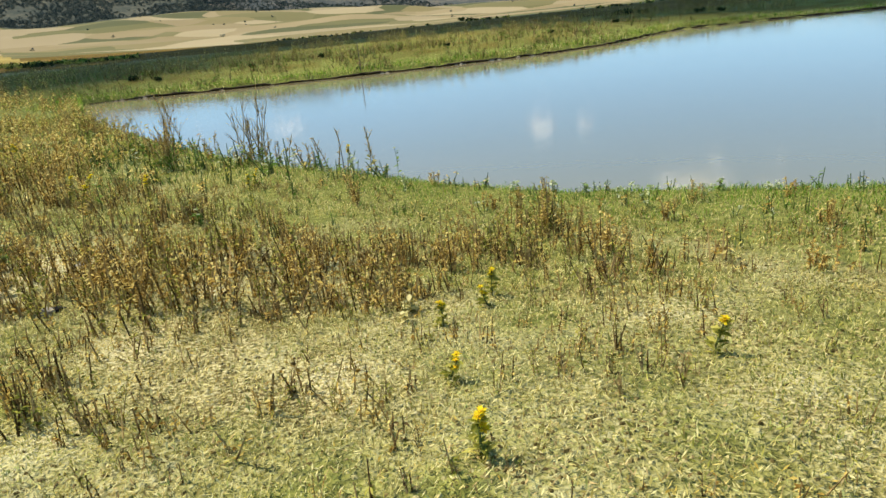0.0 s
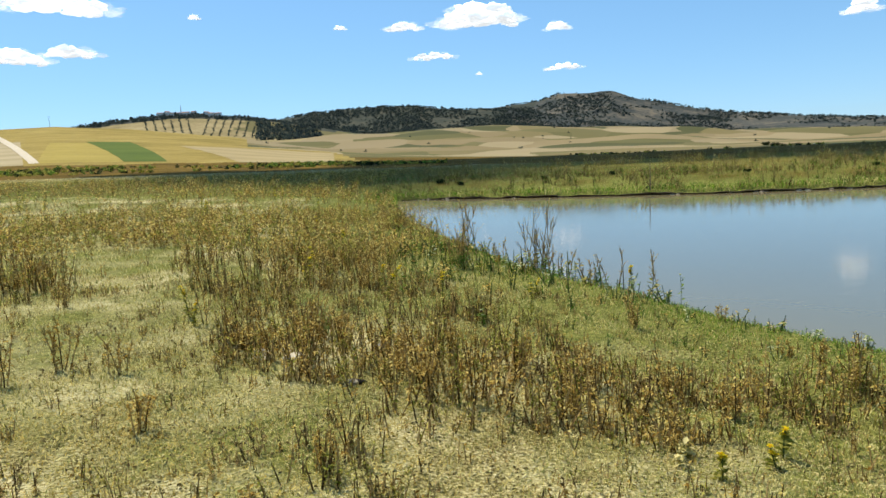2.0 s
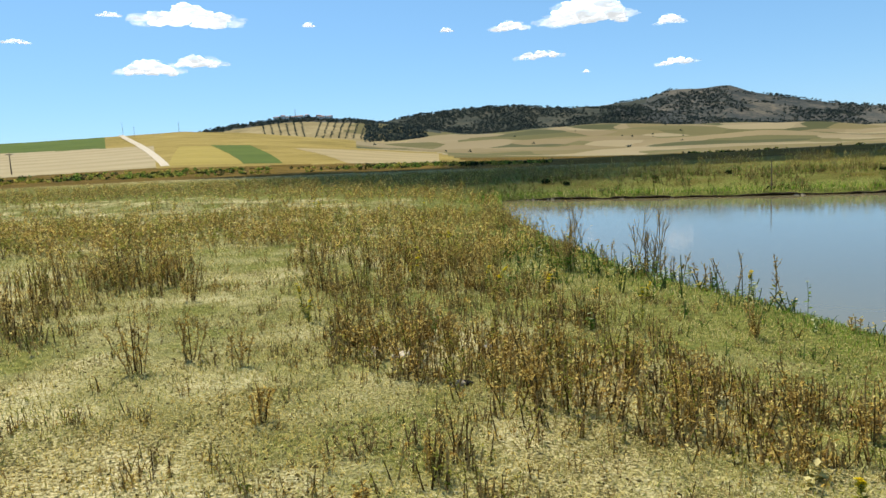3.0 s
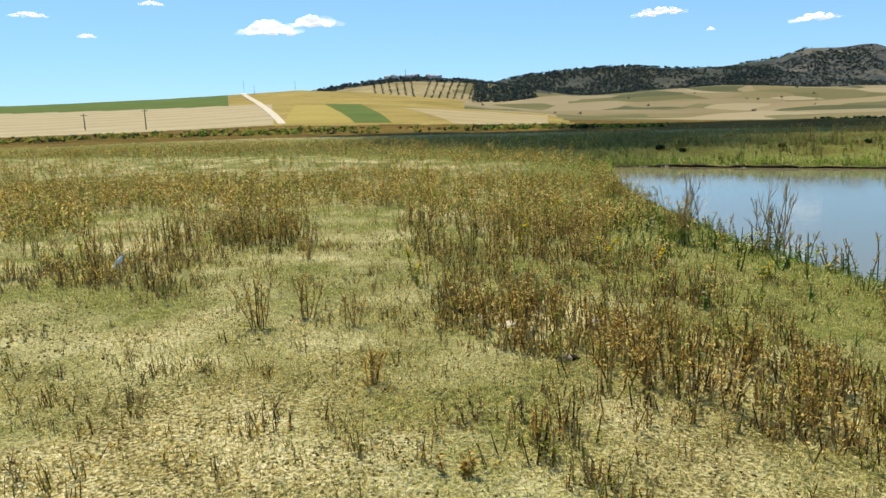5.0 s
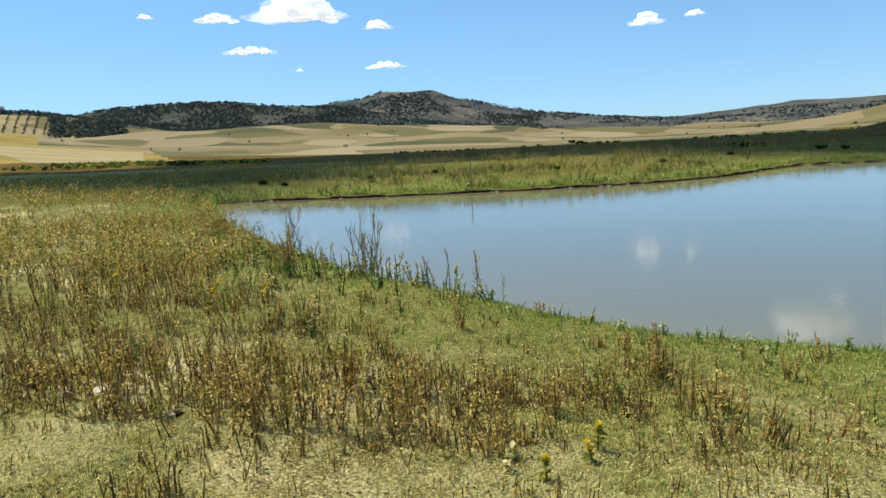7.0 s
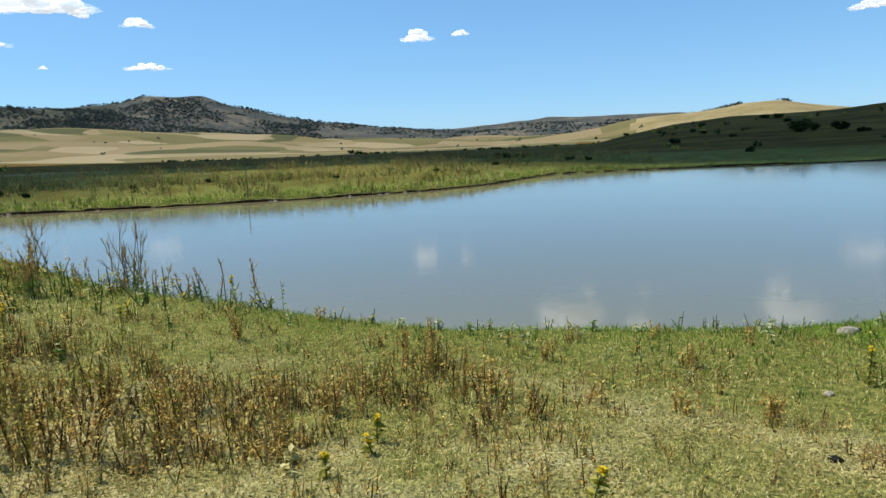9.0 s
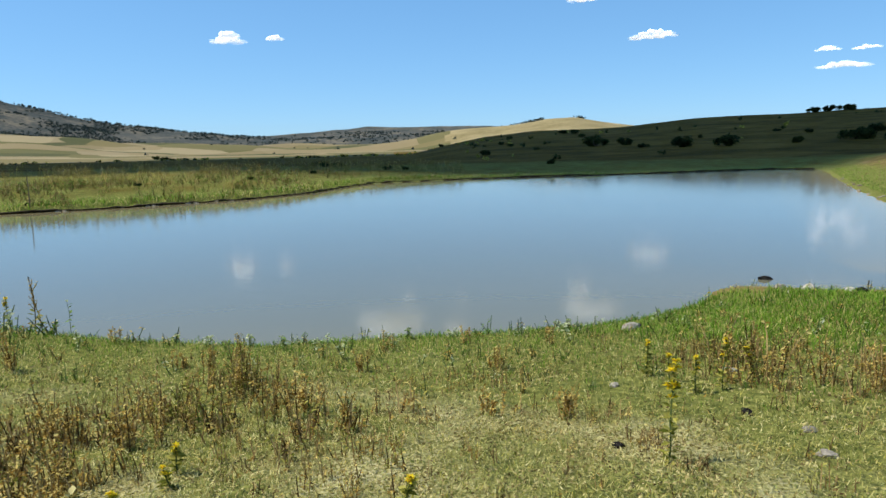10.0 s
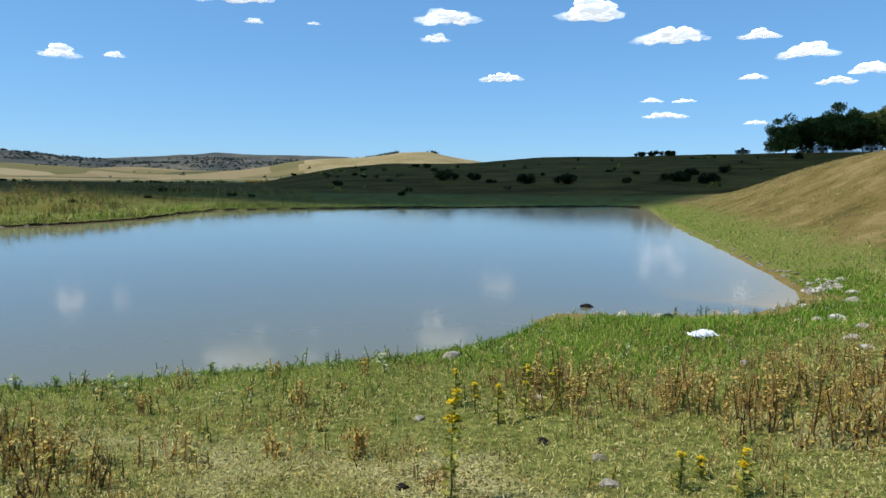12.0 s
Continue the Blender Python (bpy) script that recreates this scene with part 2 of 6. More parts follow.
def wisp_material():
    m = thin_cloud_material()
    m.name = "cloud_wisp"
    for n in m.node_tree.nodes:
        if n.type == "MIX_SHADER":
            n.inputs[0].default_value = 0.85
    return m


M_WISP = wisp_material()
M_THINCLOUD = thin_cloud_material()
M_MEADOW = meadow_material()
M_GOLD = surface("golden_stubble", [(0.17, 0.125, 0.028), (0.25, 0.185, 0.046), (0.32, 0.24, 0.07)], 0.02, 0.95, 0.0, detail_scale=0.6)
M_TILLED = striped("tilled_field", (0.27, 0.215, 0.11), (0.38, 0.31, 0.175), 20, 34)
M_TAN = striped("tan_field", (0.26, 0.20, 0.09), (0.35, 0.275, 0.135), -60, 30)
M_CROP = surface("green_crop", [(0.060, 0.09, 0.014), (0.095, 0.125, 0.020)], 0.03, 0.9, 0.0, detail_scale=0.8)
M_YELLOW = surface("yellow_crop", [(0.25, 0.19, 0.04), (0.33, 0.255, 0.062)], 0.03, 0.9, 0.0, detail_scale=0.8)
M_FOREST = surface("scrub_floor", [(0.030, 0.037, 0.028), (0.052, 0.057, 0.042), (0.105, 0.096, 0.060)], 0.012, 0.95, 0.0, detail_scale=0.15)
# rocky slope; its darker tones are tinted blue-grey in place of haze
M_HAZED_ROCK = surface("hazed_rocky_hillside", [(0.034, 0.042, 0.040), (0.070, 0.072, 0.060), (0.17, 0.142, 0.096)], 0.009, 0.95, 0.0, detail_scale=0.09)
M_STUBBLE = surface("pale_stubble", [(0.17, 0.135, 0.055), (0.26, 0.205, 0.095), (0.33, 0.265, 0.135)], 0.02, 0.95, 0.0, detail_scale=0.5)
M_TRACK = surface("dirt_track", [(0.44, 0.37, 0.26), (0.56, 0.49, 0.36)], 0.3, 0.95, 0.0)
M_MOSAIC = mosaic_material()
# earth of the bank's lip, darkened to carry the shade of its undercut face
M_SHADED_EARTH = surface("shaded_bank_earth", [(0.020, 0.016, 0.010), (0.045, 0.036, 0.021), (0.095, 0.076, 0.046)], 1.5, 0.9, 0.8, detail_scale=14)
M_TURF = surface("bank_turf", [(0.07, 0.085, 0.012), (0.16, 0.18, 0.03), (0.30, 0.29, 0.06)], 1.2, 0.95, 0.8, detail_scale=14)
M_SHOAL = surface("wet_mud", [(0.13, 0.095, 0.026), (0.17, 0.125, 0.036), (0.21, 0.155, 0.05)], 1.2, 0.8, 0.15, detail_scale=9)
M_WATER = water_material()
M_CLOUD = cloud_material()

# ---------------------------------------------------------------- mesh helpers


def tri_mesh(name, verts, faces, mats, index=None, smooth=False):
    """A mesh from arrays of points and of triangles or quads."""
    faces = np.asarray(faces, np.int32)
    n = faces.shape[1]
    me = bpy.data.meshes.new(name)
    me.vertices.add(len(verts))
    me.vertices.foreach_set("co", np.asarray(verts, np.float32).ravel())
    me.loops.add(faces.size)
    me.loops.foreach_set("vertex_index", faces.ravel())
    me.polygons.add(len(faces))
    me.polygons.foreach_set("loop_start", np.arange(0, faces.size, n, dtype=np.int32))
    if index is not None:
        me.polygons.foreach_set("material_index", np.asarray(index, np.int32))
    me.polygons.foreach_set("use_smooth", np.full(len(faces), smooth, bool))
    for m in mats:
        me.materials.append(m)
    me.update(calc_edges=True)
    me.validate()
    return me


def part(name, data, parent, label=""):
    ob = new(name, data)
    ob.parent = parent
    return tagged(ob, label=label)


def bm_mesh(name, bm, mats, smooth=False):
    me = bpy.data.meshes.new(name)
    bm.to_mesh(me)
    bm.free()
    for m in mats:
        me.materials.append(m)
    if smooth:
        me.polygons.foreach_set("use_smooth", np.full(len(me.polygons), True, bool))
    return me


def lattice(ix, iy, seed):
    h = (ix.astype(np.int64) * 374761393 + iy.astype(np.int64) * 668265263 + seed * 974634777) & 0x7FFFFFFF
    h = ((h ^ (h >> 13)) * 1274126177) & 0x7FFFFFFF
    return ((h ^ (h >> 16)) & 0xFFFF) / 65535.0


def value_noise(x, y, size, seed=1, octaves=3):
    """Smooth noise over the plan, from 0 to 1."""
    total, weight, amount = np.zeros(np.shape(x)), 0.0, 1.0
    for o in range(octaves):
        u, v = x / size, y / size
        iu, iv = np.floor(u), np.floor(v)
        fu, fv = u - iu, v - iv
        fu, fv = fu * fu * (3 - 2 * fu), fv * fv * (3 - 2 * fv)
        a, b = lattice(iu, iv, seed + o), lattice(iu + 1, iv, seed + o)
        c, d = lattice(iu, iv + 1, seed + o), lattice(iu + 1, iv + 1, seed + o)
        total += amount * ((a * (1 - fu) + b * fu) * (1 - fv) + (c * (1 - fu) + d * fu) * fv)
        weight, amount, size = weight + amount, amount * 0.5, size * 0.5
    return total / weight

# ---------------------------------------------------------------- the lie of the land

SHORE = [(-5.1, 34.6), (-4.5, 30.0), (-3.1, 23.4), (-1.4, 17.8), (-0.4, 14.7), (0.6, 12.0), (2.1, 9.3), (2.8, 7.9), (3.8, 6.5),
         (4.8, 5.8), (5.7, 5.1), (6.5, 4.5), (7.4, 4.15), (8.2, 4.0), (9.0, 4.0), (9.9, 4.2), (10.3, 3.5), (10.9, 2.6), (11.6, 1.8),
         (13.5, 1.1), (15.3, 1.2), (17.4, 1.9), (20.3, 3.1), (26.6, 5.6), (34.8, 8.8), (46.0, 12.8), (56.0, 16.2), (60.0, 18.2), (60.5, 21.3), (52.0, 25.8),
         (46.0, 28.9), (40.3, 32.8), (33.4, 36.0), (29.0, 36.8), (25.0, 34.5), (20.5, 31.3), (15.5, 29.8), (10.0, 30.2), (5.0, 31.5),
         (1.0, 32.8), (-2.0, 34.0), (-4.0, 34.8)]


def outline_distance(x, y, outline):
    """Metres from a closed outline in the plan: positive outside, negative inside."""
    best, inside = np.full(x.shape, 1e9), np.zeros(x.shape, bool)
    for (ax, ay), (bx, by) in zip(outline, outline[1:] + outline[:1]):
        dx, dy = bx - ax, by - ay
        k = np.clip(((x - ax) * dx + (y - ay) * dy) / (dx * dx + dy * dy), 0, 1)
        best = np.minimum(best, np.hypot(x - ax - k * dx, y - ay - k * dy))
        cross = (ay > y) != (by > y)
        inside ^= cross & (x < dx * (y - ay) / (dy if dy else 1e-9) + ax)
    return np.where(inside, -best, best)


def shore_distance(x, y):
    """Metres from the water's edge: positive on land, negative in the pond."""
    return outline_distance(x, y, SHORE)


def ramp(v, a, b):
    k = np.clip((v - a) / (b - a), 0, 1)
    return k * k * (3 - 2 * k)


# Ridges seen from the bank: bearing and rise of the crest in degrees; start, crest and end of the slope in metres.
RIDGES = {
    "golden": ((-75, 2.5, -54, 2.8, -44, 3.15, -34, 3.6, -29, 3.3, -22, 2.5, -16, 1.6, -10, 0.9, -2, 0.4, 4, 0), 140, 760, 1300),
    "village": ((-40, 2.6, -34, 3.2, -30, 3.9, -26.3, 4.3, -24, 4.3, -20.5, 3.95, -17, 3.4, -12, 2.6, -5, 1.5, 2, 0), 800, 1500, 2000),
    "forest": ((-22, 3.0, -18, 3.85, -15, 4.35, -11, 4.68, -8, 4.7, -4, 4.25, 1, 4.1, 4, 3.3, 8, 2.5, 13, 1.8, 18, 0), 1350, 2000, 2600),
    "mountain": ((-10, 3, -4, 3.9, 1, 4.1, 4, 4.35, 5.6, 4.8, 9.8, 4.75, 11.3, 4.15, 14.6, 3.3, 18, 2.6, 20.6, 2.2, 24, 1.8, 27, 1.6, 33, 1.1, 40, 0.7, 60, 0), 1600, 2600, 3300),
    "far": ((15, 0.5, 22, 1.2, 27, 1.4, 29, 1.5, 33, 1.8, 37.7, 2.15, 42.5, 2.12, 45, 2.0, 50, 2.0, 60, 1.5, 80, 1.0, 100, 0), 1600, 3000, 3800),
    "stubble": ((40, 0.3, 44, 1.0, 49, 1.8, 53, 2.45, 55.3, 2.62, 59, 1.95, 63, 1.2, 80, 0), 400, 900, 1250),
    "fields": ((-60, 1, -25, 2.4, -10, 2.4, 0, 2.3, 8, 1.95, 12.6, 1.7, 17, 1.2, 25, 1.0, 33, 0.9, 45, 0.9, 60, 0.6, 100, 0.3, 130, 0), 330, 1500, 2200),
    "scrub": ((41, 0, 44, 0.75, 47.7, 1.45, 52, 1.85, 59, 1.98, 65, 2.5, 72, 2.6, 78, 2.78, 84, 2.85, 95, 2.8, 120, 2.2, 150, 0), 72, 240, 420),
}


def ground_height(x, y):
    r, bearing = np.hypot(x, y), np.degrees(np.arctan2(x, y))
    d = shore_distance(x, y)
    far_side = ramp(y, 22, 27) * ramp(40 - x, 0, 8)
    near = 0.10 * ramp(d, 0, 0.35) + 0.5 * ramp(d, 0, 14) * 0.62 + 0.045 * np.clip(d, 0, 6)
    cut = 0.22 * ramp(d, 0, 0.25) + 0.46 * ramp(d, 0.2, 4) + 0.36 * ramp(d, 2, 16)
    z = near * (1 - far_side) + cut * far_side
    z += 0.012 * np.clip(-x - 8, 0, 120) * ramp(r, 8, 40)
    z += 5.0 * np.exp(-0.5 * (((x - 48) / 22) ** 2 + ((y + 12) / 14) ** 2)) * ramp(d, 0, 9)
    z = np.where(d < 0, -0.9 * ramp(-d, 0, 4) - 0.05 * ramp(-d, 0, .3), z)
    rise = np.zeros(x.shape)
    for knots, start, crest, end in RIDGES.values():
        top = crest * np.tan(np.radians(np.interp(bearing, knots[0::2], knots[1::2], left=knots[1] if knots is RIDGES["golden"][0] else 0, right=0)))
        up = np.clip((r - start) / (crest - start), 0, 1)
        rise = np.maximum(rise, top * up ** 1.25 * (1 - 0.75 * ramp(r, crest, end)))
    return z + rise


def land(x, y):
    """Height of the ground with its roughness."""
    x, y = np.asarray(x, float), np.asarray(y, float)
    r = np.hypot(x, y)
    d = shore_distance(x, y)
    z = ground_height(x, y)
    z = z + 0.05 * (value_noise(x, y, 0.9, 3) - 0.5) * ramp(np.abs(d), 0.05, 1.0)
    z = z + 0.03 * (value_noise(x, y, 0.28, 4, 2) - 0.5) * ramp(d, 0.1, 1.0) * ramp(30 - r, 0, 10)
    z = z + 0.5 * (value_noise(x, y, 22, 5) - 0.5) * ramp(r, 45, 110)
    z = z + 20 * (value_noise(x, y, 260, 7, 2) - 0.5) * ramp(r, 450, 900) * ramp(np.degrees(np.arctan2(x, y)), -24, -12)
    z = z + 26 * (value_noise(x, y, 170, 11, 2) - 0.5) * ramp(r, 450, 800) * (1 - ramp(r, 1150, 1500)) * ramp(np.degrees(np.arctan2(x, y)), -24, -12)
    z = z + 22 * (value_noise(x, y, 210, 9, 4) - 0.5) * ramp(r, 1500, 2100)
    return z


def spot(x, y, sink=0.0):
    return float(land(np.array([x]), np.array([y]))[0]) - sink


def build_ground():
    az = np.radians(np.concatenate([np.arange(-66, 98, 0.48), np.arange(98, 294, 4.0)]))
    rr = np.concatenate([np.geomspace(0.001, 0.35, 10), np.geomspace(0.4, 26, 135), np.linspace(26.15, 40, 95), np.geomspace(40.4, 60, 26), np.geomspace(61, 330, 80), np.geomspace(335, 4800, 125)])
    na, nr = len(az), len(rr)
    x, y = np.outer(rr, np.sin(az)), np.outer(rr, np.cos(az))
    z = land(x, y)
    verts = np.concatenate([np.stack([x, y, z], -1).reshape(-1, 3), [[0, 0, spot(0, 0)]]])
    i, j = np.meshgrid(np.arange(nr - 1), np.arange(na), indexing="ij")
    k = (j + 1) % na
    quads = np.stack([i * na + j, i * na + k, (i + 1) * na + k, (i + 1) * na + j], -1).reshape(-1, 4)[:, ::-1]
    # what grows where: bearing and distance of each piece of land
    cx, cy = verts[quads, 0].mean(1), verts[quads, 1].mean(1)
    r, b = np.hypot(cx, cy), np.degrees(np.arctan2(cx, cy))
    wob = (value_noise(cx, cy, 60, 21) - 0.5)
    soft = (value_noise(cx, cy, 240, 23) - 0.5)
    idx = np.zeros(len(quads), int)
    idx[r > 300 + 60 * wob] = 1
    k_up = (r - 140) / (760 - 140)
    golden = (r > 185 + 80 * wob) & (r < 1150) & (b < -13 - 6 * (k_up - 0.4))
    idx[golden] = 2
    low = 0.52 + 0.006 * (-36 - b)
    idx[golden & (b < -36.2) & (k_up < low)] = 3
    idx[golden & (b < -39.4) & (k_up >= low)] = 4
    idx[golden & (b > -20.5) & (k_up >= 0.5)] = 1
    idx[(r > 1050) & (r <= 1440) & (b > -34) & (b < -18 + 9 * soft)] = 11
    idx[(r > 1440) & (b <= -20)] = 8
    idx[(r > 1480 + 120 * soft) & (b > -23) & (b < 3 + 10 * soft)] = 9
    idx[(r > 1700 + 300 * soft) & (b >= 3 + 10 * soft) & (b < 60)] = 8
    idx[(r > 450) & (r < 1250) & (b > 45 + 4 * soft) & (b < 75)] = 11
    idx[(r > 290) & (r < 440) & (b > 40)] = 0
    near = r < 90
    d = np.full(len(quads), 99.0)
    d[near] = shore_distance(cx[near], cy[near])
    idx[near & (d < np.where(cy > 22, -0.3, np.where((cx > 9.4) & (cx < 14.5), 0.8 * value_noise(cx, cy, 0.8, 25) + 0.2, np.where(cx > 14, -0.1, 0.08))))] = 10
    me = tri_mesh("ground", verts, quads, [M_MEADOW, M_MOSAIC, M_GOLD, M_TILLED, M_CROP, M_YELLOW, M_TAN, M_TRACK, M_HAZED_ROCK, M_FOREST, M_SHOAL, M_STUBBLE], idx, smooth=True)
    dv = shore_distance(verts[:, 0], verts[:, 1])
    moist = 0.66 * np.exp(-np.clip(dv, 0, None) / 1.7) + 0.15 * np.exp(-np.clip(dv - 1, 0, None) / 6) * ramp(verts[:, 0], -2, 5)
    moist += 0.48 * ramp(verts[:, 1], 26, 32) * ramp(60 - verts[:, 1], -30, 10)
    moist += 0.5 * np.exp(-np.clip(dv, 0, None) / 2.2) * ramp(verts[:, 0], 12, 17)
    vr = np.hypot(verts[:, 0], verts[:, 1])
    moist += 0.09 * ramp(vr, 3.5, 7) * ramp(-verts[:, 0], -1, 1.5) * ramp(70 - vr, 0, 30)
    moist += 0.45 * np.exp(-((verts[:, 0] - 10) / 4.5) ** 2 - ((verts[:, 1] - 1.6) / 2.0) ** 2)
    vx, vy = verts[:, 0], verts[:, 1]
    moist += 0.35 * ramp(np.hypot(vx, vy), 42, 55) * ramp(vx, 15, 25)
    vr, vb = np.hypot(vx, vy), np.degrees(np.arctan2(vx, vy))
    # darker pasture colour sets in here and helps draw the cloud shade's edge
    rough = (ramp(vr, 62 + 1.2 * np.clip(5 - vb, 0, 25), 85 + 1.6 * np.clip(5 - vb, 0, 25)))
    mound = 5.0 * np.exp(-0.5 * (((vx - 48) / 22) ** 2 + ((vy + 12) / 14) ** 2))
    slope = ramp(mound, 0.25, 0.8) * ramp(dv, 1.0, 4.2) * ramp(vx, 13, 18) * ramp(95 - vr, 0, 30)
    for key, value in (("moisture", moist), ("pasture_and_shade", np.maximum(rough, 0.47 * ramp(dv, 0.3, 3) * np.clip(ramp(vy, 26, 30) + ramp(vy, 12, 16) * ramp(vx, 20, 30), 0, 1)) * (1 - slope)), ("dry_slope", slope)):
        at = me.attributes.new(key, "FLOAT", "POINT")
        at.data.foreach_set("value", value.astype(np.float32))
    return tagged(new("ground", me), "trodden dry meadow rolling out to farmland and hills", "ground", kind="structure")


def build_water():
    """The pond's surface; silt clouds its shallows, far-shore tint paints the bank's reflection."""
    gx, gy = np.meshgrid(np.arange(-6.5, 60.1, 0.5), np.arange(0.0, 39.1, 0.5))
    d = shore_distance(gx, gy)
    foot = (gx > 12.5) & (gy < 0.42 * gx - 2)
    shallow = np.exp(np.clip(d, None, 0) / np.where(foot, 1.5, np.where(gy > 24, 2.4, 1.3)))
    # 0.6 by the far shore is the bank's reflection put into colour
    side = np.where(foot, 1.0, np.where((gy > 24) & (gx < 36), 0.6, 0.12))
    n, m = gx.shape
    i, j = np.meshgrid(np.arange(n - 1), np.arange(m - 1), indexing="ij")
    quads = np.stack([i * m + j, i * m + j + 1, (i + 1) * m + j + 1, (i + 1) * m + j], -1).reshape(-1, 4)
    quads = quads[d.ravel()[quads].min(1) < 0.45]
    me = tri_mesh("water", np.stack([gx, gy, np.zeros_like(gx)], -1).reshape(-1, 3), quads, [M_WATER], smooth=True)
    me.attributes.new("silt_bank_reflection", "FLOAT", "POINT").data.foreach_set("value", (shallow * side).ravel().astype(np.float32))
    return tagged(new("water", me), "still murky grey-blue pond water reflecting the sky", "pond", kind="structure")


def build_bank_edge():
    """The undercut lip of bare earth along the opposite shore."""
    rng = np.random.default_rng(12)
    line = []
    run = SHORE[27:] + SHORE[:1]
    for (ax, ay), (bx, by) in zip(run, run[1:]):
        n = max(2, int(math.hypot(bx - ax, by - ay) / 0.22))
        line += [(ax + (bx - ax) * k / n, ay + (by - ay) * k / n) for k in range(n)]
    line = np.array(line)
    along_way = np.gradient(line, axis=0)
    out = np.stack([-along_way[:, 1], along_way[:, 0]], -1)
    out /= np.linalg.norm(out, axis=1)[:, None]
    probe = line + out
    if shore_distance(probe[:, 0], probe[:, 1]).mean() < 0:
        out = -out
    wig = value_noise(line[:, 0], line[:, 1], 0.8, 15, 4)
    tall = (0.07 + 0.06 * ramp(wig, 0.3, 0.7) * rng.uniform(0.7, 1.3, len(line))) * (0.25 + 0.75 * ramp(np.arange(len(line))[::-1], 2, 14))
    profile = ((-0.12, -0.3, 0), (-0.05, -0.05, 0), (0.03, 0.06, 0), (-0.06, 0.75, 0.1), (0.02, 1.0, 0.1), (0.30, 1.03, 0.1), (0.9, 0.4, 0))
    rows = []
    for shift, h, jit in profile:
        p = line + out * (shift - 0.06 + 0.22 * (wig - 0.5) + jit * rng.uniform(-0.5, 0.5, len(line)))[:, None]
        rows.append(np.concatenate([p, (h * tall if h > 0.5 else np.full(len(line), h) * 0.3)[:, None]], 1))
    m, n = len(profile), len(line)
    v = np.stack(rows, 0).reshape(-1, 3)
    i, j = np.meshgrid(np.arange(m - 1), np.arange(n - 1), indexing="ij")
    f = np.stack([i * n + j, i * n + j + 1, (i + 1) * n + j + 1, (i + 1) * n + j], -1).reshape(-1, 4)
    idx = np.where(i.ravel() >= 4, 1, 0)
    tagged(new("bank_edge", tri_mesh("bank_edge", v, f, [M_SHADED_EARTH, M_TURF], idx)), "undercut earth lip of the opposite bank, its shade in the colour", "bank", kind="structure")


def build_mud_flat():
    """Wet brown mud that just clears the water along the foot of the mound."""
    k = np.linspace(0, 1, 60)
    run = np.array([(13.4, 0.95), (15.3, 1.05), (17.4, 1.75), (20.3, 2.95), (24.5, 4.6)])
    s = np.linspace(0, 1, len(run))
    x, y = np.interp(k, s, run[:, 0]), np.interp(k, s, run[:, 1])
    wide = 0.32 * np.clip(np.sin(np.pi * k ** 0.8), 0, 1) ** 0.8 + 0.12 * (value_noise(x, y, 0.6, 27) - 0.5)
    rows = [np.stack([x - 0.3 * u * wide, y + u * wide, 0 * k + 0.02 * (1 - max(u, 0) ** 3) - (0.012 if u == 1.0 else 0)], -1) for u in (-0.2, 0.0, 0.3, 0.6, 0.85, 1.0)]
    v = np.stack(rows, 0).reshape(-1, 3)
    i, j = np.meshgrid(np.arange(5), np.arange(59), indexing="ij")
    f = np.stack([i * 60 + j, i * 60 + j + 1, (i + 1) * 60 + j + 1, (i + 1) * 60 + j], -1).reshape(-1, 4)
    tagged(new("mud_flat", tri_mesh("mud_flat", v, f, [M_SHOAL], smooth=True)), "wet brown mud flat at the pond's edge", "mud", kind="structure")


def field_patch(name, mat, left, right, k0, k1, label, nk=40, nb=10):
    """A field laid on the golden hill between two slanting edges: bearings left(k) and right(k), k from foot to crest."""
    k = np.repeat(np.linspace(k0, k1, nk), nb).reshape(nk, nb)
    u = np.linspace(0, 1, nb)[None, :]
    b = np.radians(left(k) * (1 - u) + right(k) * u)
    r = 140 + 620 * k
    x, y = r * np.sin(b), r * np.cos(b)
    v = np.stack([x, y, land(x, y) + 0.06 + 0.9 * k * k], -1).reshape(-1, 3)
    i, j = np.meshgrid(np.arange(nk - 1), np.arange(nb - 1), indexing="ij")
    f = np.stack([i * nb + j, i * nb + j + 1, (i + 1) * nb + j + 1, (i + 1) * nb + j], -1).reshape(-1, 4)[:, ::-1]
    tagged(new(name, tri_mesh(name, v, f, [mat], smooth=True)), label, "field", kind="structure")


def build_fields():
    crop = lambda k: -32.1 + 7 * (0.47 - k)
    field_patch("farm_track", M_TRACK, lambda k: -38.65 + 3.4 * np.clip(1 - k, 0, 1) ** 1.3 - 0.14 * (1 - k), lambda k: -38.25 + 3.4 * np.clip(1 - k, 0, 1) ** 1.3 + 0.14 * (1 - k), 0.12, 1.0, "pale dirt track climbing the golden hill", 60, 3)
    field_patch("crop_field", M_CROP, crop, lambda k: -29.0 + 7 * (0.47 - k), 0.12, 0.47, "green strip of crop on the golden hill")
    field_patch("ripe_field", M_YELLOW, lambda k: -34.4 - 3 * (0.44 - k), lambda k: crop(k) - 0.02, 0.12, 0.44, "yellow ripe field on the golden hill")
    field_patch("stubble_field", M_TAN, lambda k: -25.6 + 14 * (0.42 - k), lambda k: -13.5 + 0 * k, 0.10, 0.42, "pale striped stubble field on the golden hill")


build_ground()
build_water()
build_bank_edge()
build_mud_flat()
build_fields()

# ---------------------------------------------------------------- clouds


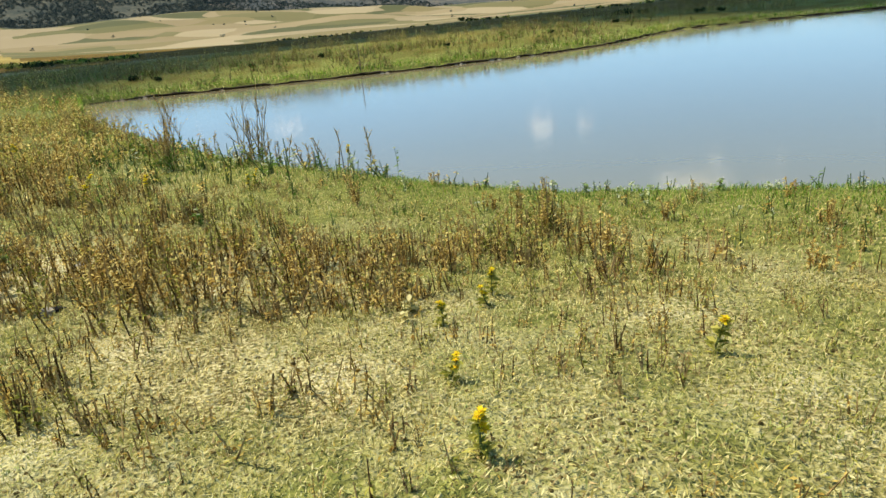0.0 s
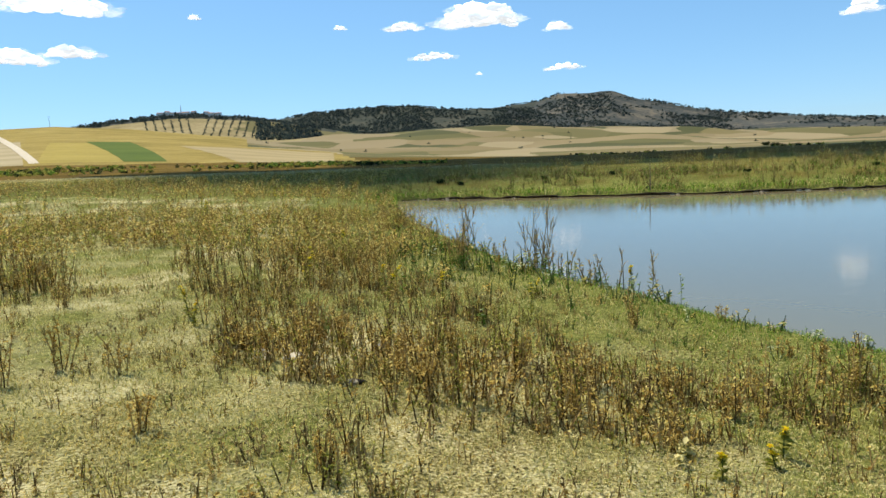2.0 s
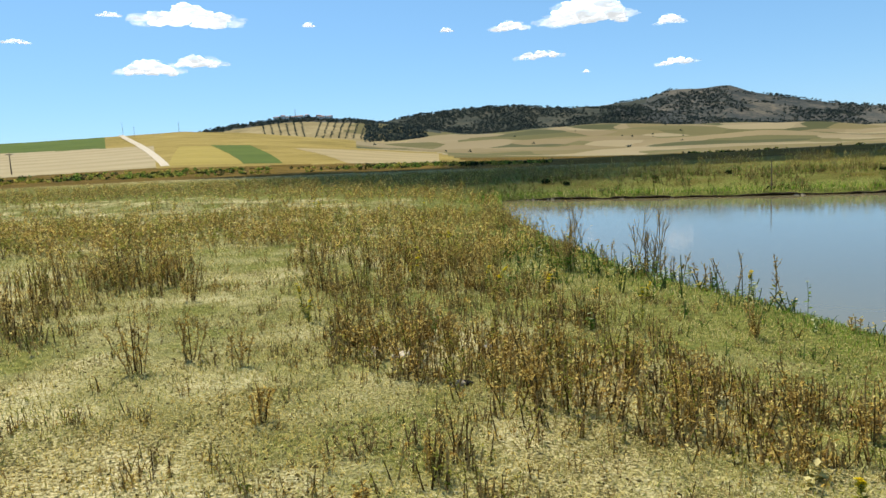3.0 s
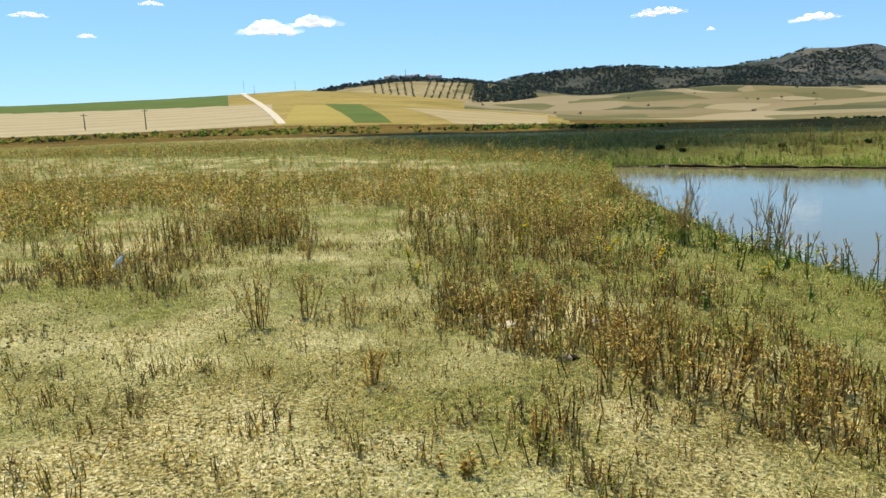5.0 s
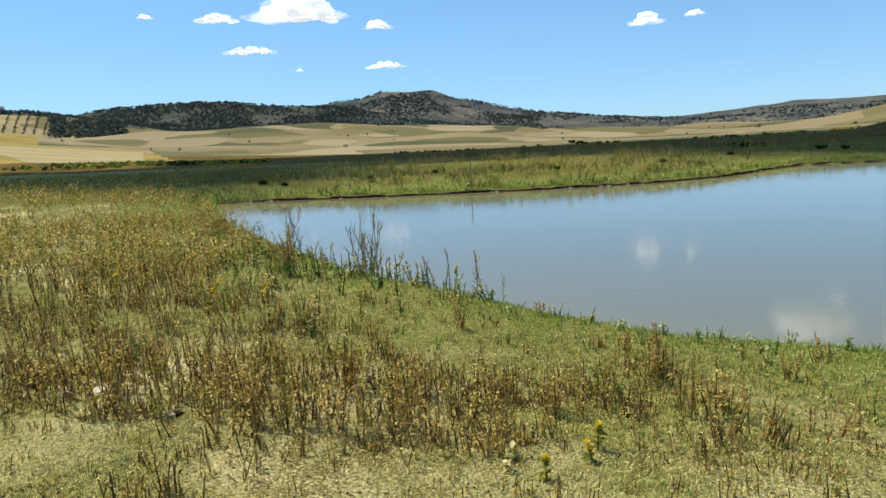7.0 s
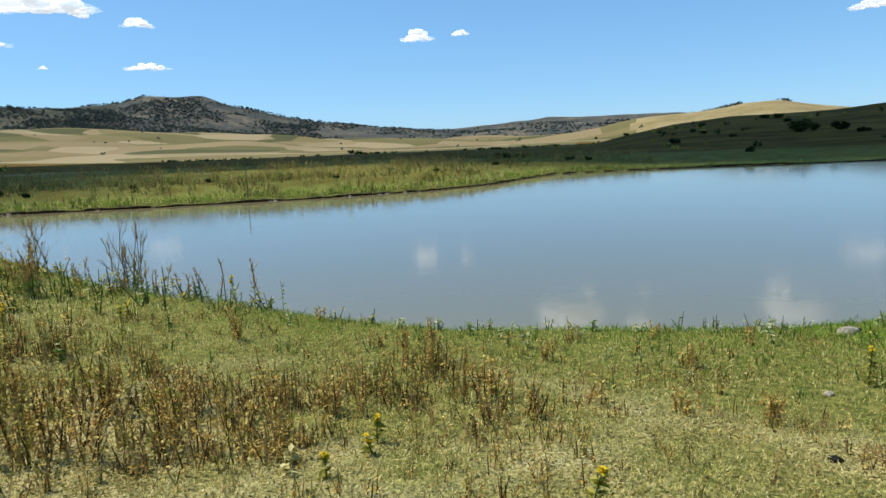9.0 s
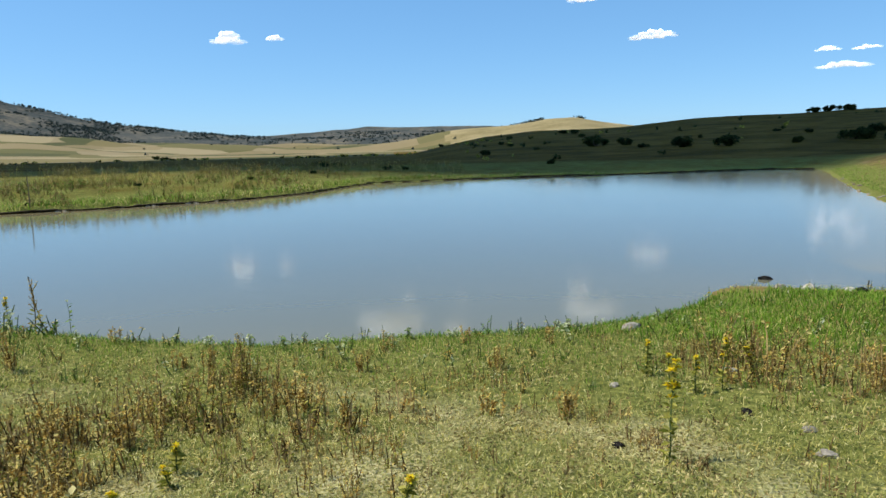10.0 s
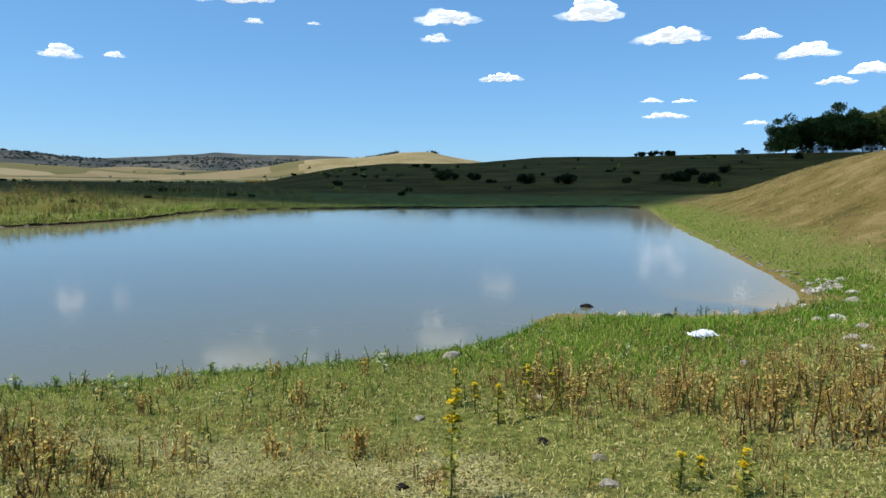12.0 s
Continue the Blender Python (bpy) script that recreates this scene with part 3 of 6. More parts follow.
def build_cloud(bearing, rise, width, height, far, seed, name="cumulus_cloud", label="small white fair-weather cumulus cloud"):
    """A heap of billows with a flat base. Angles in degrees, far in metres."""
    rnd = random.Random(seed)
    w, h = 0.71 * far * math.tan(radians(width)), 0.60 * far * math.tan(radians(height))
    bm = bmesh.new()
    count = max(5, min(26, int(width * 3.2)))
    for i in range(count):
        u = -0.95 + 1.9 * (i + 0.5) / count + rnd.uniform(-0.12, 0.12)
        edge = max(0.0, 1 - u * u)
        size = h * (0.20 + 0.28 * edge * rnd.uniform(0.6, 1.2))
        size = max(min(size, w * 0.28), 0.5 * w / count)
        at = Vector((u * w * 0.44, rnd.uniform(-0.3, 0.3) * w, -0.30 * h + size * 0.45 + rnd.random() * 0.45 * h * edge))
        made = bmesh.ops.create_icosphere(bm, subdivisions=3 if size > 30 else 2, radius=1.0)["verts"]
        for v in made:
            p = v.co.copy()
            k = 1 + 0.55 * noise.noise(p * 1.7 + Vector((seed, i, 0))) + 0.28 * noise.noise(p * 4.1 + Vector((i, seed, 3)))
            v.co = Vector((p.x * 1.45, p.y * 1.2, p.z * (0.8 if p.z > 0 else 0.45))) * (k * size) + at
    solid = len(bm.faces)
    for i in range(42):
        u = rnd.uniform(-1.12, 1.12)
        size = h * rnd.uniform(0.08, 0.34)
        at = Vector((u * w * 0.52, rnd.uniform(-0.3, 0.1) * w, -0.28 * h + rnd.uniform(0, 0.75) * h * max(0.15, 1 - u * u)))
        for v in bmesh.ops.create_icosphere(bm, subdivisions=2, radius=1.0)["verts"]:
            p = v.co.copy()
            k = 1 + 0.6 * noise.noise(p * 1.5 + Vector((seed, i, 9))) + 0.3 * noise.noise(p * 3.7 + Vector((i, seed, 1)))
            v.co = Vector((p.x * 1.9, p.y * 1.2, p.z * 0.55)) * (k * size) + at
    bm.faces.ensure_lookup_table()
    for f in bm.faces[solid:]:
        f.material_index = 1
    ob = new(name, bm_mesh(name, bm, [M_CLOUD, M_WISP], smooth=True))
    b = radians(bearing)
    ob.matrix_world = pose(far * math.sin(b), far * math.cos(b), 2 + far * math.tan(radians(rise)), 0, 0, -bearing)
    return tagged(ob, label, "cloud", "clouds")

CLOUDS = [
    (-51.0, 11.8, 4.36, 1.36), (-32.7, 12.0, 9.68, 2.18), (-38.3, 12.2, 1.94, 0.58), (-23.6, 11.6, 0.87, 0.68), (-12.3, 10.8, 0.97, 0.58), (-44.5, 10.1, 2.18, 0.48), (-52.6, 9.0, 2.90, 0.58), (-49.1, 7.7, 1.45, 0.48), (-35.8, 8.3, 5.81, 1.55), (-32.4, 8.8, 5.08, 1.36), (-7.1, 10.7, 3.39, 1.21), (-4.7, 8.3, 5.32, 0.87), (6.0, 6.9, 3.87, 0.87), (-1.0, 6.8, 0.58, 0.39),
    (-0.8, 11.1, 8.71, 2.90), (5.5, 10.1, 2.18, 1.21),
    (27.1, 9.0, 2.66, 1.36), (30.7, 9.2, 1.45, 0.77),
    (39.5, 14.4, 6.78, 3.00), (45.1, 15.0, 2.18, 1.45), (45.7, 12.6, 1.26, 0.39), (41.0, 12.5, 1.45, 0.68), (56.6, 13.3, 5.32, 2.03), (55.8, 11.7, 2.66, 0.97), (61.4, 8.6, 4.36, 0.97), (68.5, 13.6, 5.08, 2.52), (74.8, 11.5, 6.29, 1.74), (81.2, 11.2, 3.00, 1.06), (84.4, 9.8, 4.11, 1.65), (86.4, 7.6, 2.90, 0.97), (80.8, 8.2, 2.18, 0.73), (73.5, 6.7, 1.69, 0.58), (75.9, 6.6, 2.18, 0.39), (74.4, 5.5, 4.26, 0.87), (81.2, 4.8, 2.18, 0.48),
    (88.4, 8.3, 2.90, 1.26),
]

for n, (bearing, rise, width, height) in enumerate(CLOUDS):
    build_cloud(bearing, rise, width, height, 4200, n + 1)

# the large cloud that drifts overhead; its shade lies on the far pasture
def build_overhead_cloud():
    rnd = random.Random(77)
    height = 900.0
    shift = sun_way * (height / sun_way.z)
    bm = bmesh.new()
    lobes = [(30, 170, 65), (70, 130, 72), (120, 88, 68), (165, 55, 62), (150, 130, 95), (230, 90, 95), (90, 230, 90), (190, 200, 95), (285, 75, 60), (215, 30, 42), (120, 38, 32), (85, 55, 30), (48, 85, 34), (300, 150, 95), (62, 46, 17), (78, 32, 15), (50, 56, 15), (98, 27, 17), (72, 24, 12), (86, 17, 9), (64, 31, 10), (44, 39, 8), (53, 33, 8), (62, 24, 7), (47, 31, 6), (56, 25, 6), (61, 20, 4), (38, 40, 6), (33, 46, 7), (-16, 62, 12), (0, 65, 12), (14, 63, 12), (28, 58, 11), (40, 52, 10), (-20, 84, 22), (7, 88, 22), (32, 82, 22), (47, 72, 18), (-45, 110, 26), (-4, 48, 6), (-14, 53, 9), (-6, 41, 5), (-12, 45, 8), (-21, 52, 10), (2, 43, 4)]
    for i, (x, y, rad) in enumerate(lobes):
        made = bmesh.ops.create_icosphere(bm, subdivisions=4, radius=1.0)["verts"]
        for v in made:
            p = v.co.copy()
            k = 1 + 0.22 * noise.noise(p * 1.6 + Vector((i, 0, 0))) + 0.14 * noise.noise(p * 4 + Vector((0, i, 3)))
            v.co = Vector((x + p.x * rad * k, y + p.y * rad * k, p.z * rad * k * 0.4)) + shift
    tagged(new("cumulus_cloud", bm_mesh("cumulus_cloud", bm, [M_THINCLOUD], smooth=True)), "broad white cumulus cloud drifting overhead", "cloud", "clouds")


build_overhead_cloud()


# ---------------------------------------------------------------- plants: templates as arrays of points and triangles

M_STEM = surface("dry_stem", [(0.060, 0.038, 0.014), (0.22, 0.145, 0.050), (0.44, 0.315, 0.125)], 9, 0.85, 0.0, island=0.5)
M_WITHER = leafy("withered_leaf", [(0.27, 0.157, 0.0301), (0.562, 0.373, 0.0832), (0.713, 0.524, 0.137), (0.799, 0.637, 0.213)], 5, 0.95, through_light=0.5)
M_RUSSET = leafy("russet_leaf", [(0.213, 0.121, 0.022), (0.448, 0.293, 0.0606), (0.627, 0.448, 0.11)], 5, 0.8, through_light=0.4)
M_OCHRE = leafy("ochre_straw", [(0.32, 0.22, 0.0369), (0.54, 0.4, 0.0861), (0.68, 0.54, 0.164)], 0.8, 0.8)
M_SAGE = leafy("sage_leaf", [(0.16, 0.19, 0.0451), (0.32, 0.345, 0.0902), (0.5, 0.5, 0.172)], 5, 0.7)
M_OLIVE = leafy("olive_leaf", [(0.137, 0.147, 0.0189), (0.326, 0.31, 0.0499), (0.525, 0.462, 0.103)], 5, 0.7)
M_GREEN = leafy("green_leaf", [(0.055, 0.11, 0.012), (0.13, 0.22, 0.028), (0.24, 0.33, 0.06)], 5, 0.6)
M_PALE = leafy("pale_leaf", [(0.20, 0.26, 0.075), (0.40, 0.44, 0.18), (0.64, 0.64, 0.38)], 6, 0.7)
M_PETAL = leafy("yellow_petal", [(0.78, 0.58, 0.015), (0.88, 0.74, 0.04)], 20, 0.4)
M_STRAW = leafy("straw_blade", [(0.25, 0.205, 0.0492), (0.48, 0.405, 0.123), (0.63, 0.54, 0.197), (0.73, 0.645, 0.287)], 0.8, 0.9)
M_BLADE = leafy("grass_blade", [(0.12, 0.14, 0.0262), (0.275, 0.272, 0.064), (0.43, 0.395, 0.107), (0.57, 0.495, 0.172)], 0.8, 0.75)
M_DRYGRASS = leafy("dry_grass", [(0.15, 0.105, 0.034), (0.28, 0.205, 0.076), (0.40, 0.31, 0.135)], 0.4, 0.7)
M_LUSH = leafy("lush_blade", [(0.070, 0.155, 0.010), (0.145, 0.272, 0.021), (0.255, 0.37, 0.042)], 0.9, 0.7)
M_CRUMB = surface("dry_crumb", [(0.085, 0.064, 0.0213), (0.24, 0.192, 0.0697), (0.44, 0.375, 0.152)], 30, 0.95, 0.3, island=0.7, bump_distance=0.003)
M_GREENSTEM = surface("green_stem", [(0.05, 0.075, 0.02), (0.10, 0.13, 0.04)], 12, 0.8, 0.0)


class Sprig:
    """Collects tapered stalks and leaves of one plant, each part in its own list."""

    def __init__(self, seed):
        self.rnd, self.parts = random.Random(seed), {}

    def add(self, key, verts, faces):
        v, f = self.parts.setdefault(key, ([], []))
        n = sum(len(a) for a in v)
        v.append(np.array(verts, float))
        f.append(np.array(faces, int) + n)

    def stalk(self, key, points, r0, r1):
        pts = [Vector(p) for p in points]
        verts, faces = [], []
        for i, p in enumerate(pts):
            r = r0 + (r1 - r0) * i / (len(pts) - 1)
            for k in range(3):
                a = 2.1 * k + 0.5
                verts.append(p + Vector((math.cos(a) * r, math.sin(a) * r, 0)))
        for i in range(len(pts) - 1):
            for k in range(3):
                a, b = 3 * i + k, 3 * i + (k + 1) % 3
                faces += [(a, b, b + 3), (a, b + 3, a + 3)]
        self.add(key, verts, faces)

    def leaf(self, key, at, way, length, width):
        way = Vector(way).normalized()
        side = way.cross(Vector((self.rnd.uniform(-1, 1), self.rnd.uniform(-1, 1), 1))).normalized() * width / 2
        droop = Vector((0, 0, -0.18 * length))
        at = Vector(at)
        mid = at + way * length * 0.5
        self.add(key, [at, mid + side, at + way * length + droop, mid - side], [(0, 1, 2), (0, 2, 3)])

    def arrays(self, keys):
        v, f, m, n = [], [], [], 0
        for i, key in enumerate(keys):
            if key in self.parts:
                pv, pf = np.concatenate(self.parts[key][0]), np.concatenate(self.parts[key][1])
                v.append(pv), f.append(pf + n), m.append(np.full(len(pf), i))
                n += len(pv)
        return np.concatenate(v), np.concatenate(f), np.concatenate(m)


def rod(rnd, base, lean, turn, height, bends=4):
    """The points of a slightly crooked stalk."""
    pts, p, a = [Vector(base)], Vector(base), lean
    for _ in range(bends):
        a += rnd.uniform(-0.22, 0.22)
        turn += rnd.uniform(-0.5, 0.5)
        p = p + Vector((math.sin(a) * math.cos(turn), math.sin(a) * math.sin(turn), math.cos(a))) * (height / bends)
        pts.append(p.copy())
    return pts


def along(pts, k):
    x = k * (len(pts) - 1)
    i = min(int(x), len(pts) - 2)
    return pts[i].lerp(pts[i + 1], x - i)


def dry_weed_sprig(seed, height=0.45, stems=3, rich=1.0, spread=0.24, coarse=False):
    """A withered annual: upright brown stalks set from knee to tip with tight bunches of curled leaves and seed husks."""
    s = Sprig(seed)
    r = s.rnd
    big, thick = (2.3, 1.0) if coarse else (1.0, 1.0)
    for _ in range(stems):
        h = height * r.uniform(0.55, 1.0)
        turn = r.uniform(0, 6.28)
        foot = r.uniform(0, 0.07)
        pts = rod(r, (foot * math.cos(turn), foot * math.sin(turn), -0.02), r.uniform(0.0, spread), turn, h, 2 if coarse else 4)
        s.stalk("stem", pts, 0.0060 * thick, 0.0026 * thick)
        bare = r.uniform(0.04, 0.22)
        for _ in range(1 if coarse else int(3 * rich)):
            tw = rod(r, along(pts, r.uniform(bare, 0.8)), r.uniform(0.25, 0.7), r.uniform(0, 6.28), h * r.uniform(0.14, 0.34), 2 if not coarse else 1)
            s.stalk("stem", tw, 0.0022 * thick, 0.0013 * thick)
            for k in range(4 if coarse else 6):
                w = (r.uniform(-1, 1), r.uniform(-1, 1), r.uniform(-0.3, 1.2))
                s.leaf("foliage", along(tw, r.uniform(0.25, 1.0)), w, big * r.uniform(0.014, 0.034), big * r.uniform(0.008, 0.017))
        for k in range(6 if coarse else int(15 * rich)):
            at = along(pts, bare + (1 - bare) * r.random())
            w = (r.uniform(-1, 1), r.uniform(-1, 1), r.uniform(-0.5, 1.1))
            s.leaf("foliage", at, w, big * r.uniform(0.016, 0.038), big * r.uniform(0.008, 0.017))
    return s


def low_weed_sprig(seed):
    """Knee-low dead growth: short leaning stalks with a few curled leaves."""
    s = Sprig(seed)
    r = s.rnd
    for _ in range(r.randint(2, 4)):
        pts = rod(r, (r.uniform(-0.03, 0.03), r.uniform(-0.03, 0.03), 0), r.uniform(0.03, 0.5), r.uniform(0, 6.28), r.uniform(0.04, 0.13), 1)
        s.stalk("stem", pts, 0.0042, 0.0022)
        for _ in range(5):
            s.leaf("foliage", along(pts, r.uniform(0.1, 1)), (r.uniform(-1, 1), r.uniform(-1, 1), r.uniform(-0.4, 0.8)), r.uniform(0.014, 0.036), r.uniform(0.006, 0.013))
    return s


def dock_sprig(seed, height=0.9, stems=5):
    """A tall dark dead stand of dock: a fan of bare rods, each with short steep side rods and rust-coloured seed."""
    s = Sprig(seed)
    r = s.rnd
    for _ in range(stems):
        h = height * r.uniform(0.5, 1.0)
        turn, foot = r.uniform(0, 6.28), r.uniform(0.0, 0.22)
        pts = rod(r, (foot * math.cos(turn), foot * math.sin(turn), -0.03), r.uniform(0.0, 0.34), turn + r.uniform(-0.7, 0.7), h, 5)
        s.stalk("stem", pts, 0.009, 0.004)
        for _ in range(8):
            tw = rod(r, along(pts, r.uniform(0.3, 0.9)), r.uniform(0.2, 0.75), r.uniform(0, 6.28), h * r.uniform(0.10, 0.26), 2)
            s.stalk("stem", tw, 0.004, 0.002)
            for _ in range(7):
                s.leaf("seed", along(tw, r.uniform(0.1, 1)), (r.uniform(-1, 1), r.uniform(-1, 1), r.uniform(-0.3, 1)), r.uniform(0.014, 0.03), 0.013)
        for _ in range(16):
            s.leaf("seed", along(pts, r.uniform(0.4, 1.0)), (r.uniform(-1, 1), r.uniform(-1, 1), r.uniform(-0.2, 1)), r.uniform(0.014, 0.032), 0.014)
        for _ in range(14):
            s.leaf("foliage", along(pts, r.uniform(0.02, 0.35)), (r.uniform(-1, 1), r.uniform(-1, 1), r.uniform(-0.1, 0.8)), r.uniform(0.05, 0.11), r.uniform(0.02, 0.035))
    return s


def thistle_sprig(seed, height=0.4, heads=3):
    """Golden thistle: a leafy green stalk with yellow heads near its top. Returns the sprig and where the heads sit."""
    s = Sprig(seed)
    r = s.rnd
    pts = rod(r, (0, 0, -0.02), r.uniform(0.0, 0.12), r.uniform(0, 6.28), height, 5)
    s.stalk("stem", pts, 0.006, 0.004)
    spots = [along(pts, 0.93)]
    for _ in range(heads - 1):
        k = r.uniform(0.60, 0.98)
        tw = rod(r, along(pts, k), r.uniform(0.5, 0.9), r.uniform(0, 6.28), r.uniform(0.012, 0.03), 2)
        s.stalk("stem", tw, 0.004, 0.003)
        spots.append(tw[-1])
    for _ in range(int(30 + 110 * height)):
        k = r.uniform(0.03, 0.97)
        s.leaf("foliage", along(pts, k), (r.uniform(-1, 1), r.uniform(-1, 1), r.uniform(0.0, 0.7)), r.uniform(0.03, 0.075) * (1.15 - 0.5 * k), r.uniform(0.013, 0.028))
    return s, spots


def flower_mesh(name, seed, radius, mat):
    """A ragged yellow composite head of narrow petals round a button."""
    s = Sprig(seed)
    for i in range(22):
        a = 6.283 * i / 22 * 3.0 + s.rnd.uniform(-0.2, 0.2)
        s.leaf("petal", (0, 0, 0.004), (math.cos(a), math.sin(a), s.rnd.uniform(0.0, 1.1)), radius * s.rnd.uniform(0.75, 1.1), radius * 0.38)
    v, f, m = s.arrays(["petal"])
    return tri_mesh(name, v, f, [mat])


def cocklebur_sprig(seed, height=0.28):
    """A young shoreline herb with broad pale leaves and whitish tops."""
    s = Sprig(seed)
    r = s.rnd
    for _ in range(r.choice((1, 2, 2))):
        pts = rod(r, (r.uniform(-0.02, 0.02), r.uniform(-0.02, 0.02), -0.02), r.uniform(0.02, 0.3), r.uniform(0, 6.28), height * r.uniform(0.7, 1), 4)
        s.stalk("stem", pts, 0.005, 0.003)
        for _ in range(11):
            k = r.uniform(0.25, 1)
            s.leaf("foliage", along(pts, k), (r.uniform(-1, 1), r.uniform(-1, 1), r.uniform(-0.1, 0.6)), r.uniform(0.03, 0.07), r.uniform(0.02, 0.04))
        for _ in range(7):
            s.leaf("blossom", pts[-1] + Vector((r.uniform(-0.02, 0.02), r.uniform(-0.02, 0.02), 0)), (r.uniform(-1, 1), r.uniform(-1, 1), r.uniform(0, 1)), 0.025, 0.016)
    return s


def plant_thing(name, sprig, looks, label, category, group, at=None):
    """One plant: an empty at its foot with a mesh for each part. looks: part name -> material."""
    root = new(name)
    root.empty_display_size = 0.1
    for key, mat in looks.items():
        if key in sprig.parts:
            v, f = np.concatenate(sprig.parts[key][0]), np.concatenate(sprig.parts[key][1])
            made = part(key, tri_mesh(key, v, f, [mat]), root)
            if key != "stem":
                tagged(made, kind="stuff")
    if at is not None:
        root.matrix_world = at
    return tagged(root, label, category, group)


def tile(name, templates, where, turns, sizes, mats, label, category):
    """Many small plants as one object: each place takes one template, turned and scaled."""
    rng = np.random.default_rng(len(where))
    pick = rng.integers(0, len(templates), len(where))
    vs, fs, ms, n = [], [], [], 0
    for t, (tv, tf, tm) in enumerate(templates):
        sel = np.nonzero(pick == t)[0]
        if not len(sel):
            continue
        c, s = np.cos(turns[sel])[:, None], np.sin(turns[sel])[:, None]
        k = sizes[sel][:, None]
        x, y, z = tv[:, 0], tv[:, 1], tv[:, 2]
        v = np.stack([(x * c - y * s) * k, (x * s + y * c) * k, z * k], -1) + where[sel][:, None, :]
        f = tf[None] + (np.arange(len(sel)) * len(tv))[:, None, None] + n
        n += len(sel) * len(tv)
        vs.append(v.reshape(-1, 3)), fs.append(f.reshape(-1, 3)), ms.append(np.tile(tm, len(sel)))
    me = tri_mesh(name, np.concatenate(vs), np.concatenate(fs), mats, np.concatenate(ms))
    return tagged(new(name, me), label, category, kind="stuff")


def strewn(count, r0, r1, b0, b1, seed):
    """Even places in a piece of a ring round the bank: bearings in degrees."""
    rng = np.random.default_rng(seed)
    r = np.sqrt(rng.uniform(r0 * r0, r1 * r1, count))
    b = np.radians(rng.uniform(b0, b1, count))
    return r * np.sin(b), r * np.cos(b), rng


# The belt of tall withered weeds that runs from the foreground to the pond's head
BELT = [(-2.3, 5.0), (-1.6, 4.45), (-1.05, 4.0), (-0.5, 3.65), (-0.1, 3.45), (0.5, 3.5), (1.1, 3.8), (1.25, 4.4), (0.85, 5.1), (0.7, 6.2), (0.2, 6.9), (-0.4, 8.2),
        (-1.4, 10.2), (-2.2, 13.0), (-3.2, 17.0), (-4.0, 20.0), (-7.6, 17.0), (-6.6, 14.2), (-5.6, 11.3), (-4.4, 8.8), (-3.0, 6.4)]
# Smaller stands: centre, spread in metres, plants to the square metre
STANDS = [(-0.35, 4.25, 0.36, 12), (0.3, 4.0, 0.34, 16), (0.9, 3.95, 0.30, 15), (1.35, 4.45, 0.26, 12), (-1.1, 4.8, 0.34, 12), (-1.9, 5.5, 0.4, 10), (5.55, 2.25, 0.24, 22), (5.25, 1.75, 0.24, 18), (5.4, 0.95, 0.28, 24), (5.4, 0.45, 0.24, 18), (4.75, 0.15, 0.28, 20), (6.2, -0.2, 0.4, 12), (6.9, 0.2, 0.35, 8), (2.55, 4.85, 0.20, 24),
          (2.45, 3.9, 0.22, 14), (2.25, 3.4, 0.2, 8), (2.9, 3.3, 0.2, 6), (2.0, 4.5, 0.3, 6), (1.7, 4.0, 0.4, 6), (-6.1, 7.9, 0.42, 30), (-6.6, 8.4, 0.45, 22), (-7.6, 9.2, 0.7, 12), (-6.2, 5.3, 0.5, 9), (-7.4, 6.6, 0.8, 8), (-5.1, 4.9, 0.25, 10),
          (-0.9, 3.0, 0.30, 6), (1.9, 2.6, 0.5, 4), (3.5, 2.6, 0.3, 4), (0.1, 2.3, 0.4, 4), (-3.6, 11.0, 0.8, 8)]


def weed_density(x, y):
    d = shore_distance(x, y)
    r = np.hypot(x, y)
    b = np.degrees(np.arctan2(x, y))
    rho = 1.1 * ramp(value_noise(x, y, 1.6, 31), 0.46, 0.64)
    edge = -outline_distance(x, y, BELT) + 1.6 * (value_noise(x, y, 1.1, 36) - 0.5)
    belt = ramp(edge, -0.3, 0.45) * (0.10 + 0.25 * ramp(6.5 - y, 0, 1.5) + 0.75 * ramp(value_noise(x, y, 0.7, 34), 0.38, 0.60))
    rho = rho + belt * (25 - 8 * ramp(y, 6, 11))
    left = ramp(-x - 0.33 * y + 2.5 * (value_noise(x, y, 1.8, 38) - 0.5), 2.4, 5.0) * ramp(r, 6.5, 10.5)
    rho = rho + left * 10.0 * (0.06 + ramp(value_noise(x, y, 1.1, 33), 0.46, 0.62))
    for cx, cy, w, n in STANDS:
        rho = rho + n * np.exp(-((x - cx) ** 2 + (y - cy) ** 2) / (2 * w * w))
    shorebelt = 7.0 * np.exp(-((d - 0.6) / 0.5) ** 2) * ramp(-b, -12, -4) * ramp(r, 9, 11)
    bare = 1 - 0.92 * np.exp(-(((x + 3.2) / 1.4) ** 2 + ((y - 2.6) / 1.5) ** 2))
    return (rho + shorebelt) * bare * ramp(d, 0.15, 0.5) * np.where((y > 28), 0, 1)


